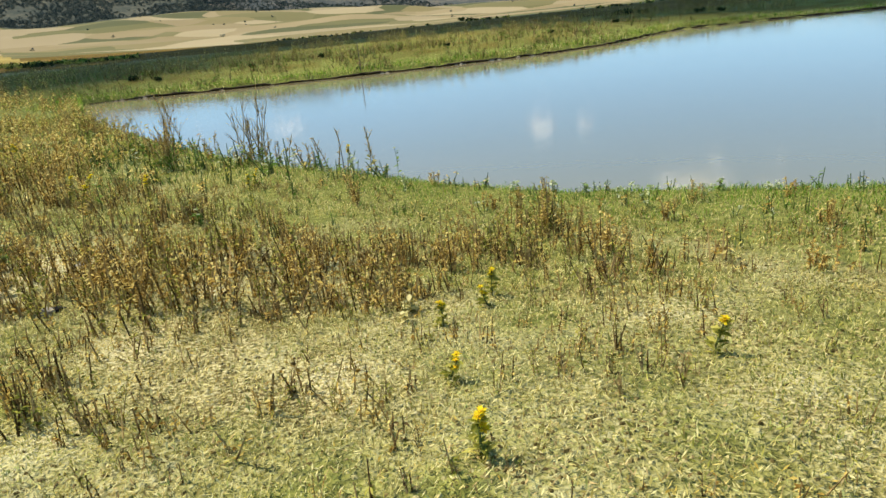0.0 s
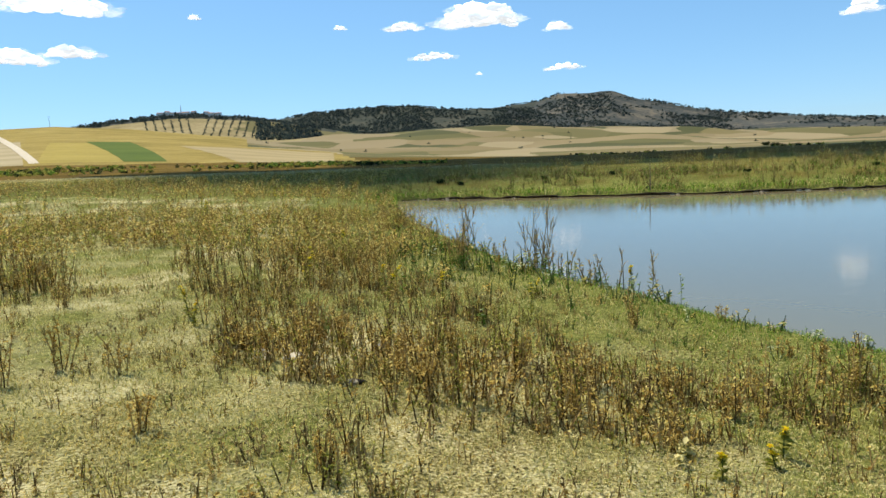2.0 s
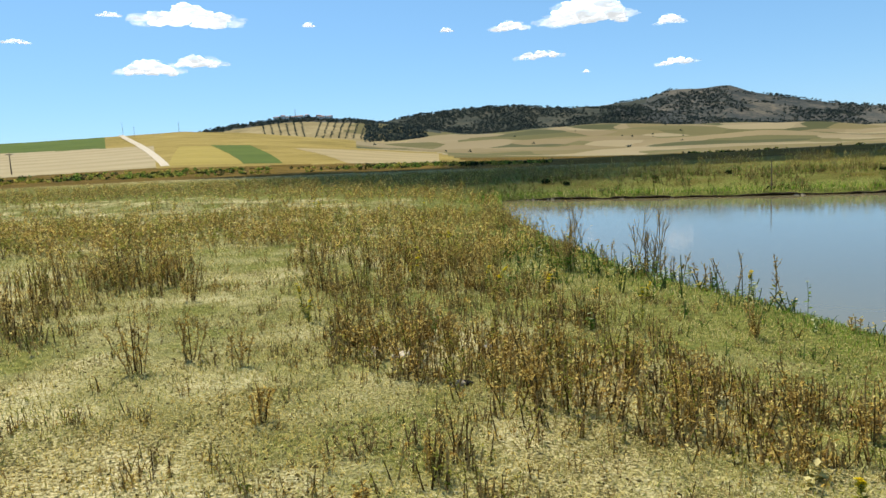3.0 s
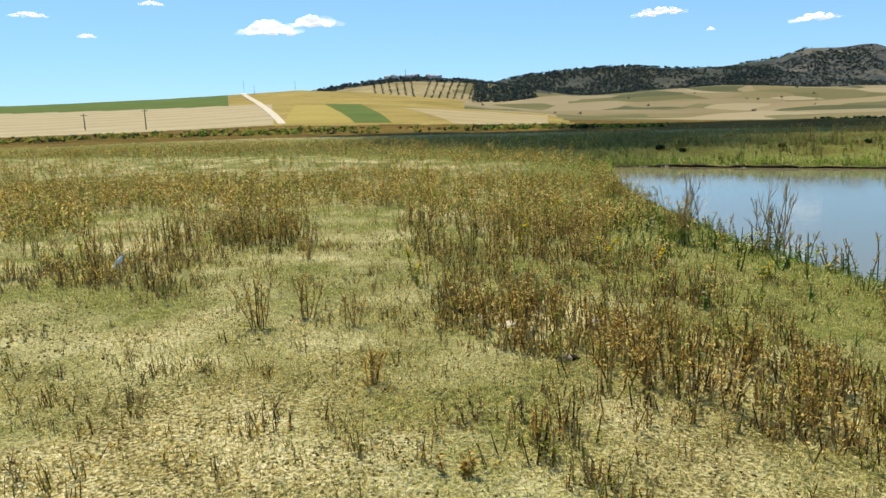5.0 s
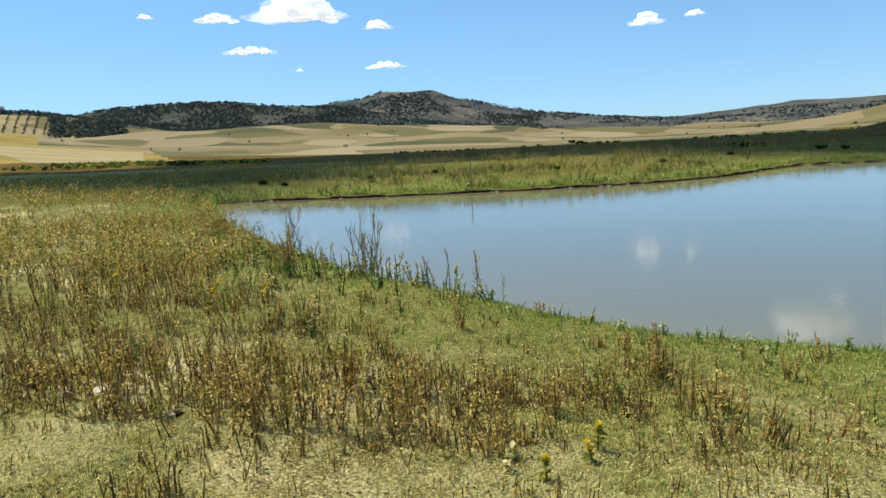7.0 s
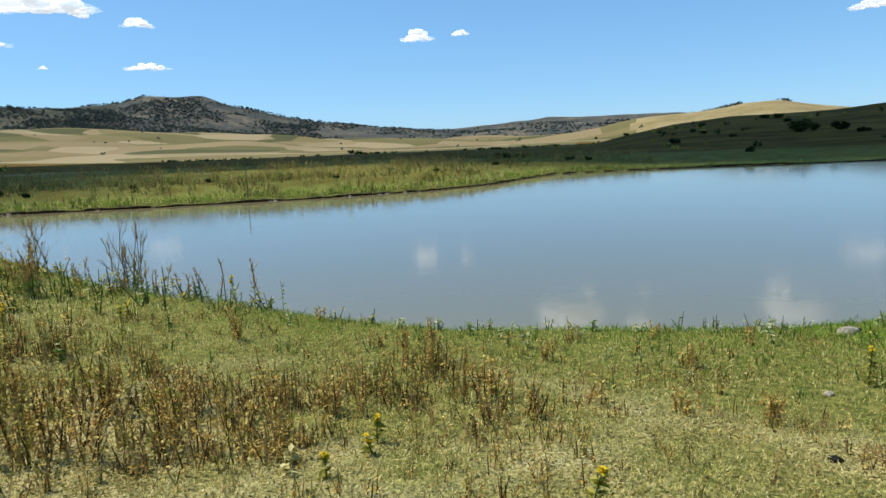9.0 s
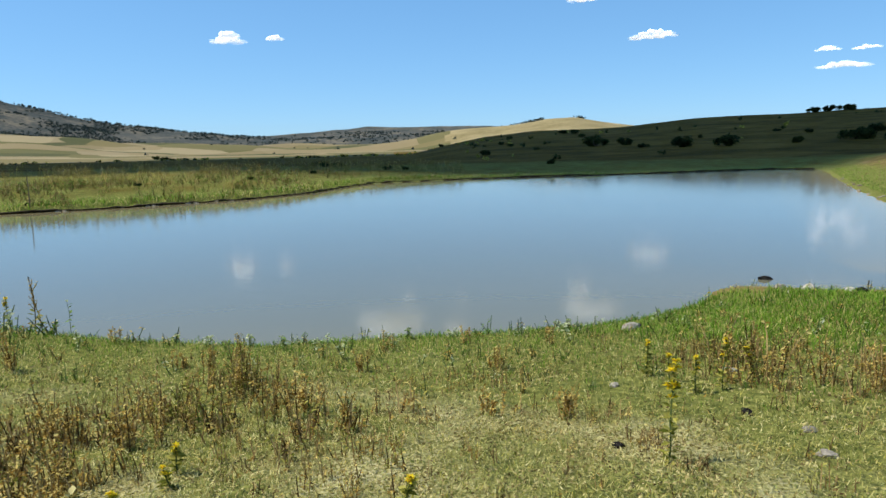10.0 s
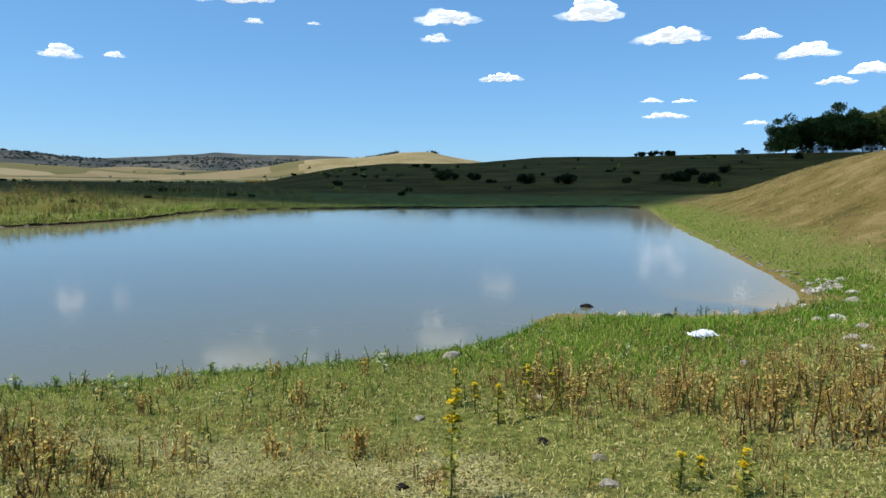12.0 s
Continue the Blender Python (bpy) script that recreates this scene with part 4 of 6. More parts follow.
def grow_weeds():
    kinds = [(M_WITHER, "withered brown weed with curled leaves in dry meadow"), (M_RUSSET, "withered russet weed thick with dead seed husks"), (M_WITHER, "withered brown weed with curled leaves in dry meadow"), (M_OLIVE, "withered weed with olive-green leaves in dry meadow")]
    masters = []
    for i in range(16):
        mat, label = kinds[i % 4]
        masters.append(plant_thing("dry_weed", dry_weed_sprig(100 + i, 0.42, 3 + i % 3, 1.0), {"stem": M_STEM, "foliage": mat}, label, "weed", "withered weeds of the meadow"))
    x, y, rng = strewn(60000, 1.2, 12.0, -64, 93, 41)
    area = 0.5 * radians(157) * (144 - 1.44)
    keep = rng.random(len(x)) < weed_density(x, y) * area / len(x)
    x, y = x[keep], y[keep]
    r = np.hypot(x, y)
    thick = weed_density(x, y)
    tall = 0.22 + 0.24 * ramp(thick, 1, 9) + 0.14 * ramp(thick, 6, 18) + 0.16 * ramp(r, 7, 11) * ramp(-x, 0, 2)
    size = tall * rng.uniform(0.7, 1.3, len(x)) / 0.62
    z = land(x, y)
    turn = rng.uniform(0, 6.28, len(x))
    # the ones that stand in the nearest stand are things of their own
    near = np.nonzero((np.abs(x) < 2.6) & (y > 2.2) & (y < 5.6))[0][:200]
    right = np.nonzero((x > 3.0) & (x < 6.4) & (y < 2.9) & (y > -0.6))[0][:90]
    single = np.concatenate([near, right])
    for n, i in enumerate(single):
        at = pose(x[i], y[i], z[i] - 0.005, 0, 0, math.degrees(turn[i])) @ Matrix.Scale(size[i], 4)
        if n < len(masters):
            masters[n].matrix_basis = at
        else:
            made = copy_thing(masters[n % len(masters)], at)
            made.matrix_basis = at
    rest = np.setdiff1d(np.arange(len(x)), single)
    looks = [M_STEM, M_WITHER, M_OLIVE, M_RUSSET, M_SAGE]
    templates = []
    for i in range(20):
        v, f, m = dry_weed_sprig(300 + i, 0.42, 3 + i % 3, 0.85).arrays(["stem", "foliage"])
        templates.append((v, f, np.where(m == 1, (1, 3, 1, 2, 1, 4, 1, 1, 2, 3)[i % 10], m)))
    where = np.stack([x, y, z - 0.005], -1)
    tile("withered_weeds", templates, where[rest], turn[rest], size[rest], looks, "countless withered brown weeds on the dry bank", "weeds")
    # low dead growth all over the trodden ground, thickest where the tall weeds begin
    x, y, rng = strewn(16000, 1.0, 9.5, -64, 93, 45)
    thick = ramp(weed_density(x, y), 0.5, 6)
    keep = (shore_distance(x, y) > 0.7) & (rng.random(len(x)) < 0.05 + 0.25 * thick + 0.6 * ramp(value_noise(x, y, 0.45, 39), 0.54, 0.68))
    x, y = x[keep], y[keep]
    tiny = [low_weed_sprig(400 + i).arrays(["stem", "foliage"]) for i in range(12)]
    for i, (v, f, m) in enumerate(tiny):
        tiny[i] = (v, f, np.where(m == 1, (0, 2, 3, 1)[i % 4], m))
    tile("dead_stalks", tiny, np.stack([x, y, land(x, y) - 0.004], -1), rng.uniform(0, 6.28, len(x)), rng.uniform(0.5, 1.3, len(x)) * (0.75 + 0.6 * ramp(weed_density(x, y), 1, 6)), [M_STEM, M_WITHER, M_OLIVE, M_RUSSET], "low dead stalks in the trodden grass", "weeds")
    # small green and pale herbs in the moist belt along the near shore
    x, y, rng = strewn(16000, 3.0, 15.0, -25, 93, 48)
    d = shore_distance(x, y)
    keep = (d > 0.15) & (d < 3.2) & (y < 14.5) & (rng.random(len(x)) < 0.52 * np.exp(-d / 1.7) * (0.3 + ramp(value_noise(x, y, 0.9, 38), 0.4, 0.6)))
    x, y = x[keep], y[keep]
    herb = []
    for i in range(10):
        v, f, m = low_weed_sprig(430 + i).arrays(["stem", "foliage"])
        herb.append((v, f, np.where(m == 1, 1 + i % 4, 0)))
    tile("shore_herbs", herb, np.stack([x, y, land(x, y) - 0.004], -1), rng.uniform(0, 6.28, len(x)), (0.4 + 1.3 * rng.random(len(x)) ** 2.5) * (1 + 1.4 * ramp(y, 7, 10)), [M_GREENSTEM, M_GREEN, M_OLIVE, M_PALE, M_WITHER], "small green and pale herbs along the near shore", "herbs")
    x, y, rng = strewn(9000, 29, 50, -10, 45, 49)
    d = shore_distance(x, y)
    keep = (d > 0.2) & (d < 9) & (y > 26) & (rng.random(len(x)) < 0.14 + 0.6 * ramp(value_noise(x, y, 1.8, 36), 0.5, 0.68))
    x, y = x[keep], y[keep]
    tile("bank_herbs", herb, np.stack([x, y, land(x, y) - 0.02], -1), rng.uniform(0, 6.28, len(x)), rng.uniform(1.5, 4.2, len(x)), [M_STEM, M_GREEN, M_STEM, M_GREEN, M_GREEN], "dark low tufts on the turf of the opposite bank", "herbs")
    # the wide weedy field and its taller growth farther out
    for count, r0, r1, stems, most, seed in ((30000, 12, 26, 3, 0.14, 43), (40000, 26, 58, 2, 0.11, 44)):
        x, y, rng = strewn(count, r0, r1, -66, 6, seed)
        d = shore_distance(x, y)
        keep = (d > 0.3) & (y < 75) & (rng.random(len(x)) < most * (0.25 + ramp(value_noise(x, y, 2.4, 35), 0.38, 0.58))) & np.where(y > 33, x < -6.5, True)
        x, y = x[keep], y[keep]
        far_t = []
        for i in range(10):
            v, f, m = dry_weed_sprig(500 + i, 0.55, stems, 0.9, spread=0.75, coarse=True).arrays(["stem", "foliage"])
            far_t.append((v, f, np.where(m == 1, (1, 3, 2, 1, 2, 3, 1, 4, 2, 1)[i], m)))
        tile("weed_field", far_t, np.stack([x, y, land(x, y) - 0.01], -1), rng.uniform(0, 6.28, len(x)), rng.uniform(0.6, 1.25, len(x)) * (1.0 if r0 < 20 else 1.25), looks, "wide field of withered reddish-brown weeds", "weeds")


def grow_far_bank():
    """Low turf in front, taller yellowish weeds farther back."""
    x, y, rng = strewn(7000, 28, 70, -14, 46, 47)
    d = shore_distance(x, y)
    clump = ramp(value_noise(x, y, 2.6, 37), 0.46, 0.66)
    keep = (d > 0.3) & (d < 24) & (y > 26) & (rng.random(len(x)) < 0.03 + clump * (0.06 + 0.85 * ramp(d, 3.0, 6.0)))
    x, y = x[keep], y[keep]
    templates = []
    for i in range(8):
        s = Sprig(700 + i)
        for _ in range(4):
            pts = rod(s.rnd, (s.rnd.uniform(-0.18, 0.18), s.rnd.uniform(-0.18, 0.18), -0.02), s.rnd.uniform(0.02, 0.25), s.rnd.uniform(0, 6.28), 0.8 * s.rnd.uniform(0.45, 1), 2)
            s.stalk("stem", pts, 0.007, 0.003)
            for _ in range(8):
                k = s.rnd.uniform(0.1, 1.0)
                s.leaf("foliage", along(pts, k), (s.rnd.uniform(-1, 1), s.rnd.uniform(-1, 1), s.rnd.uniform(-0.2, 1.0)), s.rnd.uniform(0.05, 0.10) * (1.25 - 0.6 * k), 0.03)
        v, f, m = s.arrays(["stem", "foliage"])
        templates.append((v, f, np.where(m == 1, 1 + (i % 3), 0)))
    where = np.stack([x, y, land(x, y) - 0.01], -1)
    tile("bank_weeds", templates, where, rng.uniform(0, 6.28, len(x)), rng.uniform(0.35, 1.1, len(x)) * (0.55 + 0.6 * ramp(shore_distance(x, y), 1.0, 5.0)), [M_DRYGRASS, M_OLIVE, M_DRYGRASS, M_WITHER],
         "yellow-green weeds on the opposite bank of the pond", "weeds")


def blades(name, x, y, rng, height, width, mats, pick, label):
    """Grass: one bent triangle pair a blade, as one object."""
    n = len(x)
    z = land(x, y)
    a, lean = rng.uniform(0, 6.28, n), rng.uniform(0.1, 0.9, n)
    h, w = height * rng.uniform(0.5, 1.3, n), width * rng.uniform(0.6, 1.3, n)
    base = np.stack([x, y, z - 0.004], -1)
    side = np.stack([-np.sin(a) * w / 2, np.cos(a) * w / 2, np.zeros(n)], -1)
    out = np.stack([np.cos(a) * np.sin(lean), np.sin(a) * np.sin(lean), np.cos(lean)], -1)
    mid = base + out * (h * 0.55)[:, None]
    tip = mid + (out + np.stack([np.cos(a), np.sin(a), -0.1 * np.ones(n)], -1) * 0.6) * (h * 0.4)[:, None]
    v = np.stack([base - side, base + side, mid + side * 0.7, mid - side * 0.7, tip], 1).reshape(-1, 3)
    k = (np.arange(n) * 5)[:, None]
    f = np.stack([k + [0, 1, 2], k + [0, 2, 3], k + [3, 2, 4]], 1).reshape(-1, 3)
    me = tri_mesh(name, v, f, mats, np.repeat(pick, 3))
    return tagged(new(name, me), label, "grass", kind="stuff")


def moisture(x, y):
    d = np.clip(shore_distance(x, y), 0, None)
    return np.exp(-d / 1.1) + 0.26 * np.exp(-np.clip(d - 1, 0, None) / 1.5) * ramp(x, 0, 5) + 0.8 * np.exp(-((x - 10) / 4.5) ** 2 - ((y - 1.6) / 2.2) ** 2)


def grow_grass():
    rings = [(70000, 1.0, 4.5, 0.032, 0.004, 61), (110000, 4.5, 9.0, 0.05, 0.007, 62), (100000, 9.0, 18.0, 0.08, 0.013, 63), (60000, 18.0, 45.0, 0.075, 0.022, 64)]
    for count, r0, r1, h, w, seed in rings:
        x, y, rng = strewn(count, r0, r1, -64, 94, seed)
        d = shore_distance(x, y)
        rim = np.where((x > 9.3) & (x < 14.8) & (y < 4.4), 0.25 + 0.8 * value_noise(x, y, 0.8, 25), 0.03)
        keep = (d > rim) & (rng.random(len(x)) < 0.14 + 0.70 * ramp(value_noise(x, y, 0.45, 51, 3), 0.44, 0.62) + 0.5 * moisture(x, y)) & ~((x > 17) & (y < 15))
        x, y = x[keep], y[keep]
        wet = moisture(x, y)
        u = 0.5 + 0.75 * (rng.random(len(x)) - 0.5) + 1.5 * (value_noise(x, y, 1.3, 53) - 0.5)
        pick = np.where(u < 0.62 - 0.6 * wet + 0.15 * ramp(-x, -2, 4) - 0.16 * ramp(x, 1.5, 4.5) - 0.15 * ramp(-x, 1, 3) * ramp(y, 3.5, 6), 0, 1)
        pick = np.where(rng.random(len(x)) < wet * 0.95 - 0.12, 2, pick)
        tall = h * (1 + 0.5 * ramp(wet, 0.5, 1.1))
        pick = np.where((y > 27) & (rng.random(len(x)) < 0.8), 2, pick)
        blades("meadow_grass", x, y, rng, tall, w, [M_STRAW, M_BLADE, M_LUSH], pick, "short trodden grass, part straw and part green")
    # rough grass hanging over the lip of the opposite bank
    rng = np.random.default_rng(68)
    x, y = rng.uniform(-8, 46, 150000), rng.uniform(28, 42, 150000)
    d = shore_distance(x, y)
    keep = (d > 0.03) & (d < 3.0) & (rng.random(len(x)) < np.exp(-np.clip(d, 0, None) / 1.2) * (0.35 + value_noise(x, y, 1.5, 58)))
    x, y = x[keep], y[keep]
    u = rng.random(len(x)) + 0.5 * (value_noise(x, y, 2.0, 56) - 0.5)
    blades("bank_grass", x, y, rng, 0.44 * (0.4 + 1.1 * value_noise(x, y, 0.9, 55)) * np.exp(-np.clip(d[keep], 0, None) / 0.9), 0.026, [M_STRAW, M_BLADE, M_LUSH], np.where(u < 0.12, 0, np.where(u < 0.5, 1, 2)), "rough yellow-green grass on the opposite bank")
    # dry tussocks on the mound beyond the pond's corner
    rng = np.random.default_rng(67)
    x, y = rng.uniform(15, 60, 52000), rng.uniform(-18, 14, 52000)
    keep = (shore_distance(x, y) > 0.3) & (rng.random(len(x)) < 0.15 + ramp(value_noise(x, y, 1.6, 59, 4), 0.42, 0.62)) & (y < 2.0 + 0.25 * x)
    x, y = x[keep], y[keep]
    d = shore_distance(x, y)
    pick = np.where(rng.random(len(x)) < np.exp(-d / 2.5), 2, np.where(rng.random(len(x)) < 0.8, 0, 1))
    x2, y2 = rng.uniform(13, 60, 60000), rng.uniform(-6, 16, 60000)
    d2 = shore_distance(x2, y2)
    keep = (d2 > 0.25) & (d2 < 6) & (y2 < 2.0 + 0.25 * x2) & (rng.random(len(x2)) < np.exp(-d2 / 2.2))
    x, y = np.concatenate([x, x2[keep]]), np.concatenate([y, y2[keep]])
    pick = np.concatenate([pick, np.where(rng.random(keep.sum()) < 0.85, 2, 1)])
    blades("slope_grass", x, y, rng, 0.09, 0.02, [M_DRYGRASS, M_BLADE, M_LUSH], pick, "dry brown grass on the mound beyond the pond")
    # thick fresh grass on the spit by the water
    rng = np.random.default_rng(66)
    x, y = rng.uniform(6.2, 17.5, 60000), rng.uniform(-3.5, 4.6, 60000)
    d = shore_distance(x, y)
    keep = (d > 0.12 + (0.12 + 0.8 * value_noise(x, y, 0.8, 25)) * (x > 9.4)) & (d < 3.4) & (rng.random(len(x)) < ramp(moisture(x, y), 0.35, 0.8))
    x, y = x[keep], y[keep]
    blades("fresh_grass", x, y, rng, 0.04 + 0.05 * ramp(d[keep], 0.3, 1.2), 0.011, [M_LUSH, M_BLADE], (rng.random(len(x)) < 0.2).astype(int), "thick bright green grass at the water's edge")
    # close-cropped green turf along the near shore
    x, y = rng.uniform(2.0, 8.0, 50000), rng.uniform(3.0, 10.5, 50000)
    d = shore_distance(x, y)
    keep = (d > 0.04) & (d < 2.2) & (rng.random(len(x)) < np.exp(-d / 0.8) * (0.12 + ramp(value_noise(x, y, 0.35, 57), 0.42, 0.58)))
    x, y = x[keep], y[keep]
    blades("shore_turf", x, y, rng, 0.034, 0.010, [M_LUSH, M_BLADE], (rng.random(len(x)) < 0.3).astype(int), "close-cropped green turf along the near shore")


def strew_litter():
    """Dead leaves, husks and crumbs on the soil."""
    for count, r0, r1, size, seed in ((75000, 1.0, 4.5, 0.016, 71), (95000, 4.5, 11.0, 0.018, 72)):
        x, y, rng = strewn(count, r0, r1, -64, 94, seed)
        keep = shore_distance(x, y) > 0.25
        x, y = x[keep], y[keep]
        n = len(x)
        a, tilt = rng.uniform(0, 6.28, n), rng.uniform(-0.3, 1.3, n)
        ln, w = size * rng.uniform(0.7, 2.6, n), size * rng.uniform(0.07, 0.24, n)
        base = np.stack([x, y, land(x, y) + rng.uniform(0.004, 0.03, n)], -1)
        way = np.stack([np.cos(a) * np.cos(tilt), np.sin(a) * np.cos(tilt), np.sin(tilt)], -1)
        side = np.stack([-np.sin(a), np.cos(a), rng.uniform(-0.4, 0.4, n)], -1) * w[:, None]
        v = np.stack([base, base + way * ln[:, None] / 2 + side, base + way * ln[:, None], base + way * ln[:, None] / 2 - side], 1).reshape(-1, 3)
        k = (np.arange(n) * 4)[:, None]
        f = np.stack([k + [0, 1, 2], k + [0, 2, 3]], 1).reshape(-1, 3)
        patch = value_noise(x, y, 0.8, 57, 4)
        green = ramp(patch + 0.25 * np.clip(moisture(x, y), 0, 1) + 0.07 * ramp(x, 1.5, 4.5) + 0.05 * ramp(-x, 1.5, 3.0) * ramp(y, 3.5, 5.5), 0.51, 0.68)
        ochre = 0.5 * np.exp(-((x + 2.7) ** 2 + (y - 3.0) ** 2) / 2.4) + 0.45 * ramp(value_noise(x, y, 0.6, 60), 0.58, 0.70)
        u = rng.random(n)
        dry = np.select([u < 0.09, u < 0.22, u < 0.88], [4, 0, 1], 5)
        fresh = np.select([u < 0.05, u < 0.40, u < 0.62, u < 0.78], [4, 3, 5, 2], 1)
        pick = np.where(rng.random(n) < green, fresh, np.where(rng.random(n) < ochre, 6, dry))
        tagged(new("leaf_litter", tri_mesh("leaf_litter", v, f, [M_DRYGRASS, M_STRAW, M_OLIVE, M_BLADE, M_STEM, M_SAGE, M_OCHRE], np.repeat(pick, 2))), "dead leaves, straw and small herbs on pale soil", "litter", kind="stuff")


def strew_crumbs():
    """Crumbs and small clods of pale dry soil lying loose where the turf is worn."""
    for count, r0, r1, size, seed in ((30000, 1.0, 4.0, 0.010, 73), (16000, 4.0, 7.5, 0.013, 74)):
        x, y, rng = strewn(count, r0, r1, -64, 94, seed)
        keep = (shore_distance(x, y) > 1.2) & (rng.random(len(x)) < 0.12 + 0.88 * ramp(value_noise(x, y, 0.55, 81, 3), 0.44, 0.60))
        x, y = x[keep], y[keep]
        n = len(x)
        a, w = rng.uniform(0, 6.28, n), size * rng.uniform(0.4, 1.5, n)
        base = np.stack([x, y, land(x, y) - 0.003], -1)
        ring = []
        for k in range(5):
            t = a + 1.2566 * k
            far = w * rng.uniform(0.65, 1.25, n)
            ring.append(base + np.stack([np.cos(t) * far, np.sin(t) * far, np.zeros(n)], -1))
        for k in range(3):
            t = a + 2.0944 * k + 0.4
            far = w * rng.uniform(0.25, 0.6, n)
            ring.append(base + np.stack([np.cos(t) * far, np.sin(t) * far, w * rng.uniform(0.45, 0.95, n)], -1))
        v = np.stack(ring, 1).reshape(-1, 3)
        shape = [(0, 1, 5), (1, 6, 5), (1, 2, 6), (2, 3, 6), (3, 7, 6), (3, 4, 7), (4, 0, 7), (0, 5, 7), (5, 6, 7)]
        f = ((np.arange(n) * 8)[:, None, None] + np.array(shape)[None]).reshape(-1, 3)
        tagged(new("soil_crumbs", tri_mesh("soil_crumbs", v, f, [M_CRUMB])), "pale crumbs and clods of dry trodden soil", "soil", kind="stuff")


def place(x, y, turn=0.0, size=1.0, sink=0.005):
    return pose(x, y, spot(x, y, sink), 0, 0, turn) @ Matrix.Scale(size, 4)


grow_grass()
strew_litter()
strew_crumbs()
grow_weeds()
grow_far_bank()

# Tall dead stands along the water: x, y, height
DOCKS = [(-0.58, 11.5, 1.3, 15), (0.68, 11.4, 1.3, 15), (-1.5, 14.6, 0.6, 6), (1.36, 9.9, 0.72, 3), (1.7, 10.0, 0.72, 4), (1.98, 8.9, 0.75, 2), (0.1, 12.2, 0.55, 5), (-0.9, 12.3, 0.6, 6),
         (-2.6, 17.5, 0.9, 7), (-3.0, 18.8, 1.0, 7), (0.95, 10.9, 0.6, 6)]
for n, (x, y, h, stems) in enumerate(DOCKS):
    plant_thing("dock_plant", dock_sprig(900 + n, h, stems), {"stem": M_STEM, "seed": M_RUSSET, "foliage": M_OLIVE if n % 2 else M_GREEN}, "tall dead dock stalks standing at the water's edge", "weed", "dead dock along the shore", place(x, y, 40 * n))

# Single bushy withered weeds: x, y, height, stems
TUFTS = [(1.42, 7.0, 0.46, 9), (2.73, 5.15, 0.5, 8), (2.5, 5.3, 0.4, 6), (2.54, 3.9, 0.3, 8), (4.25, 5.05, 0.28, 4), (3.56, 4.6, 0.26, 5), (-3.42, 4.12, 0.55, 9), (-3.28, 4.58, 0.48, 7), (-2.75, 4.45, 0.4, 4),
         (-4.85, 6.95, 0.4, 7), (-1.13, 2.5, 0.16, 5), (3.52, 2.38, 0.24, 7), (3.3, 2.85, 0.22, 6), (4.32, 3.68, 0.28, 6), (5.47, 4.0, 0.24, 4), (4.97, 4.7, 0.22, 4), (-2.92, 6.2, 0.7, 2), (2.54, 6.05, 0.2, 5), (2.5, 7.6, 0.22, 4), (-2.0, 3.3, 0.30, 6)]
for n, (x, y, h, stems) in enumerate(TUFTS):
    plant_thing("weed_tuft", dry_weed_sprig(950 + n, h, stems, 1.5, spread=0.34), {"stem": M_STEM, "foliage": M_RUSSET if 5 < n < 9 else M_WITHER}, "bushy tuft of withered weed in short grass", "weed", "bushy dead tufts", place(x, y, 30 * n))

# Golden thistles: x, y, height, heads
THISTLES = [(4.84, 2.58, 0.34, 2), (4.67, 2.3, 0.24, 2), (4.52, 2.03, 0.30, 2), (4.66, 1.9, 0.38, 3), (5.21, 1.89, 0.28, 2), (3.08, 1.49, 0.58, 6), (3.69, 0.64, 0.22, 2), (3.71, 0.38, 0.22, 4), (3.87, 0.59, 0.14, 2),
            (0.71, 1.77, 0.20, 3), (0.8, 2.34, 0.13, 1), (1.91, 2.11, 0.19, 2), (1.34, 3.23, 0.12, 1), (-1.6, 8.8, 0.40, 3), (0.47, 8.84, 0.26, 3), (-0.82, 9.27, 0.26, 1), (-2.75, 9.19, 0.28, 2), (1.9, 9.6, 0.5, 3),
            (1.43, 3.39, 0.2, 1), (1.01, 3.03, 0.15, 2), (-2.95, 6.06, 0.26, 3), (-6.9, 5.4, 0.36, 2), (-4.4, 16.5, 0.6, 3), (-6.5, 19.0, 0.6, 3), (-3.1, 13.2, 0.5, 2), (-9.5, 21.0, 0.7, 3), (-8.2, 24.5, 0.7, 3), (-7.6, 17.0, 0.7, 3), (-2.8, 12.4, 0.6, 2), (-2.9, 10.5, 0.5, 3), (-2.6, 8.8, 0.45, 2), (-1.4, 8.1, 0.5, 4), (-0.7, 8.0, 0.45, 2), (0.36, 7.7, 0.4, 2), (-3.2, 6.5, 0.4, 3), (-7.9, 17.8, 0.8, 4), (-7.7, 23.8, 0.9, 4), (-6.0, 22.0, 0.8, 3), (-10.5, 24.0, 0.9, 4)]
M_BUTTON = surface("orange_button", [(0.55, 0.30, 0.01), (0.70, 0.44, 0.02)], 60, 0.8, 0.2, bump_distance=0.002)
bm = bmesh.new()
bmesh.ops.create_icosphere(bm, subdivisions=1, radius=0.009)
for v in bm.verts:
    v.co.z = v.co.z * 0.7 + 0.008
FLOWER_BUTTON = bm_mesh("button", bm, [M_BUTTON])
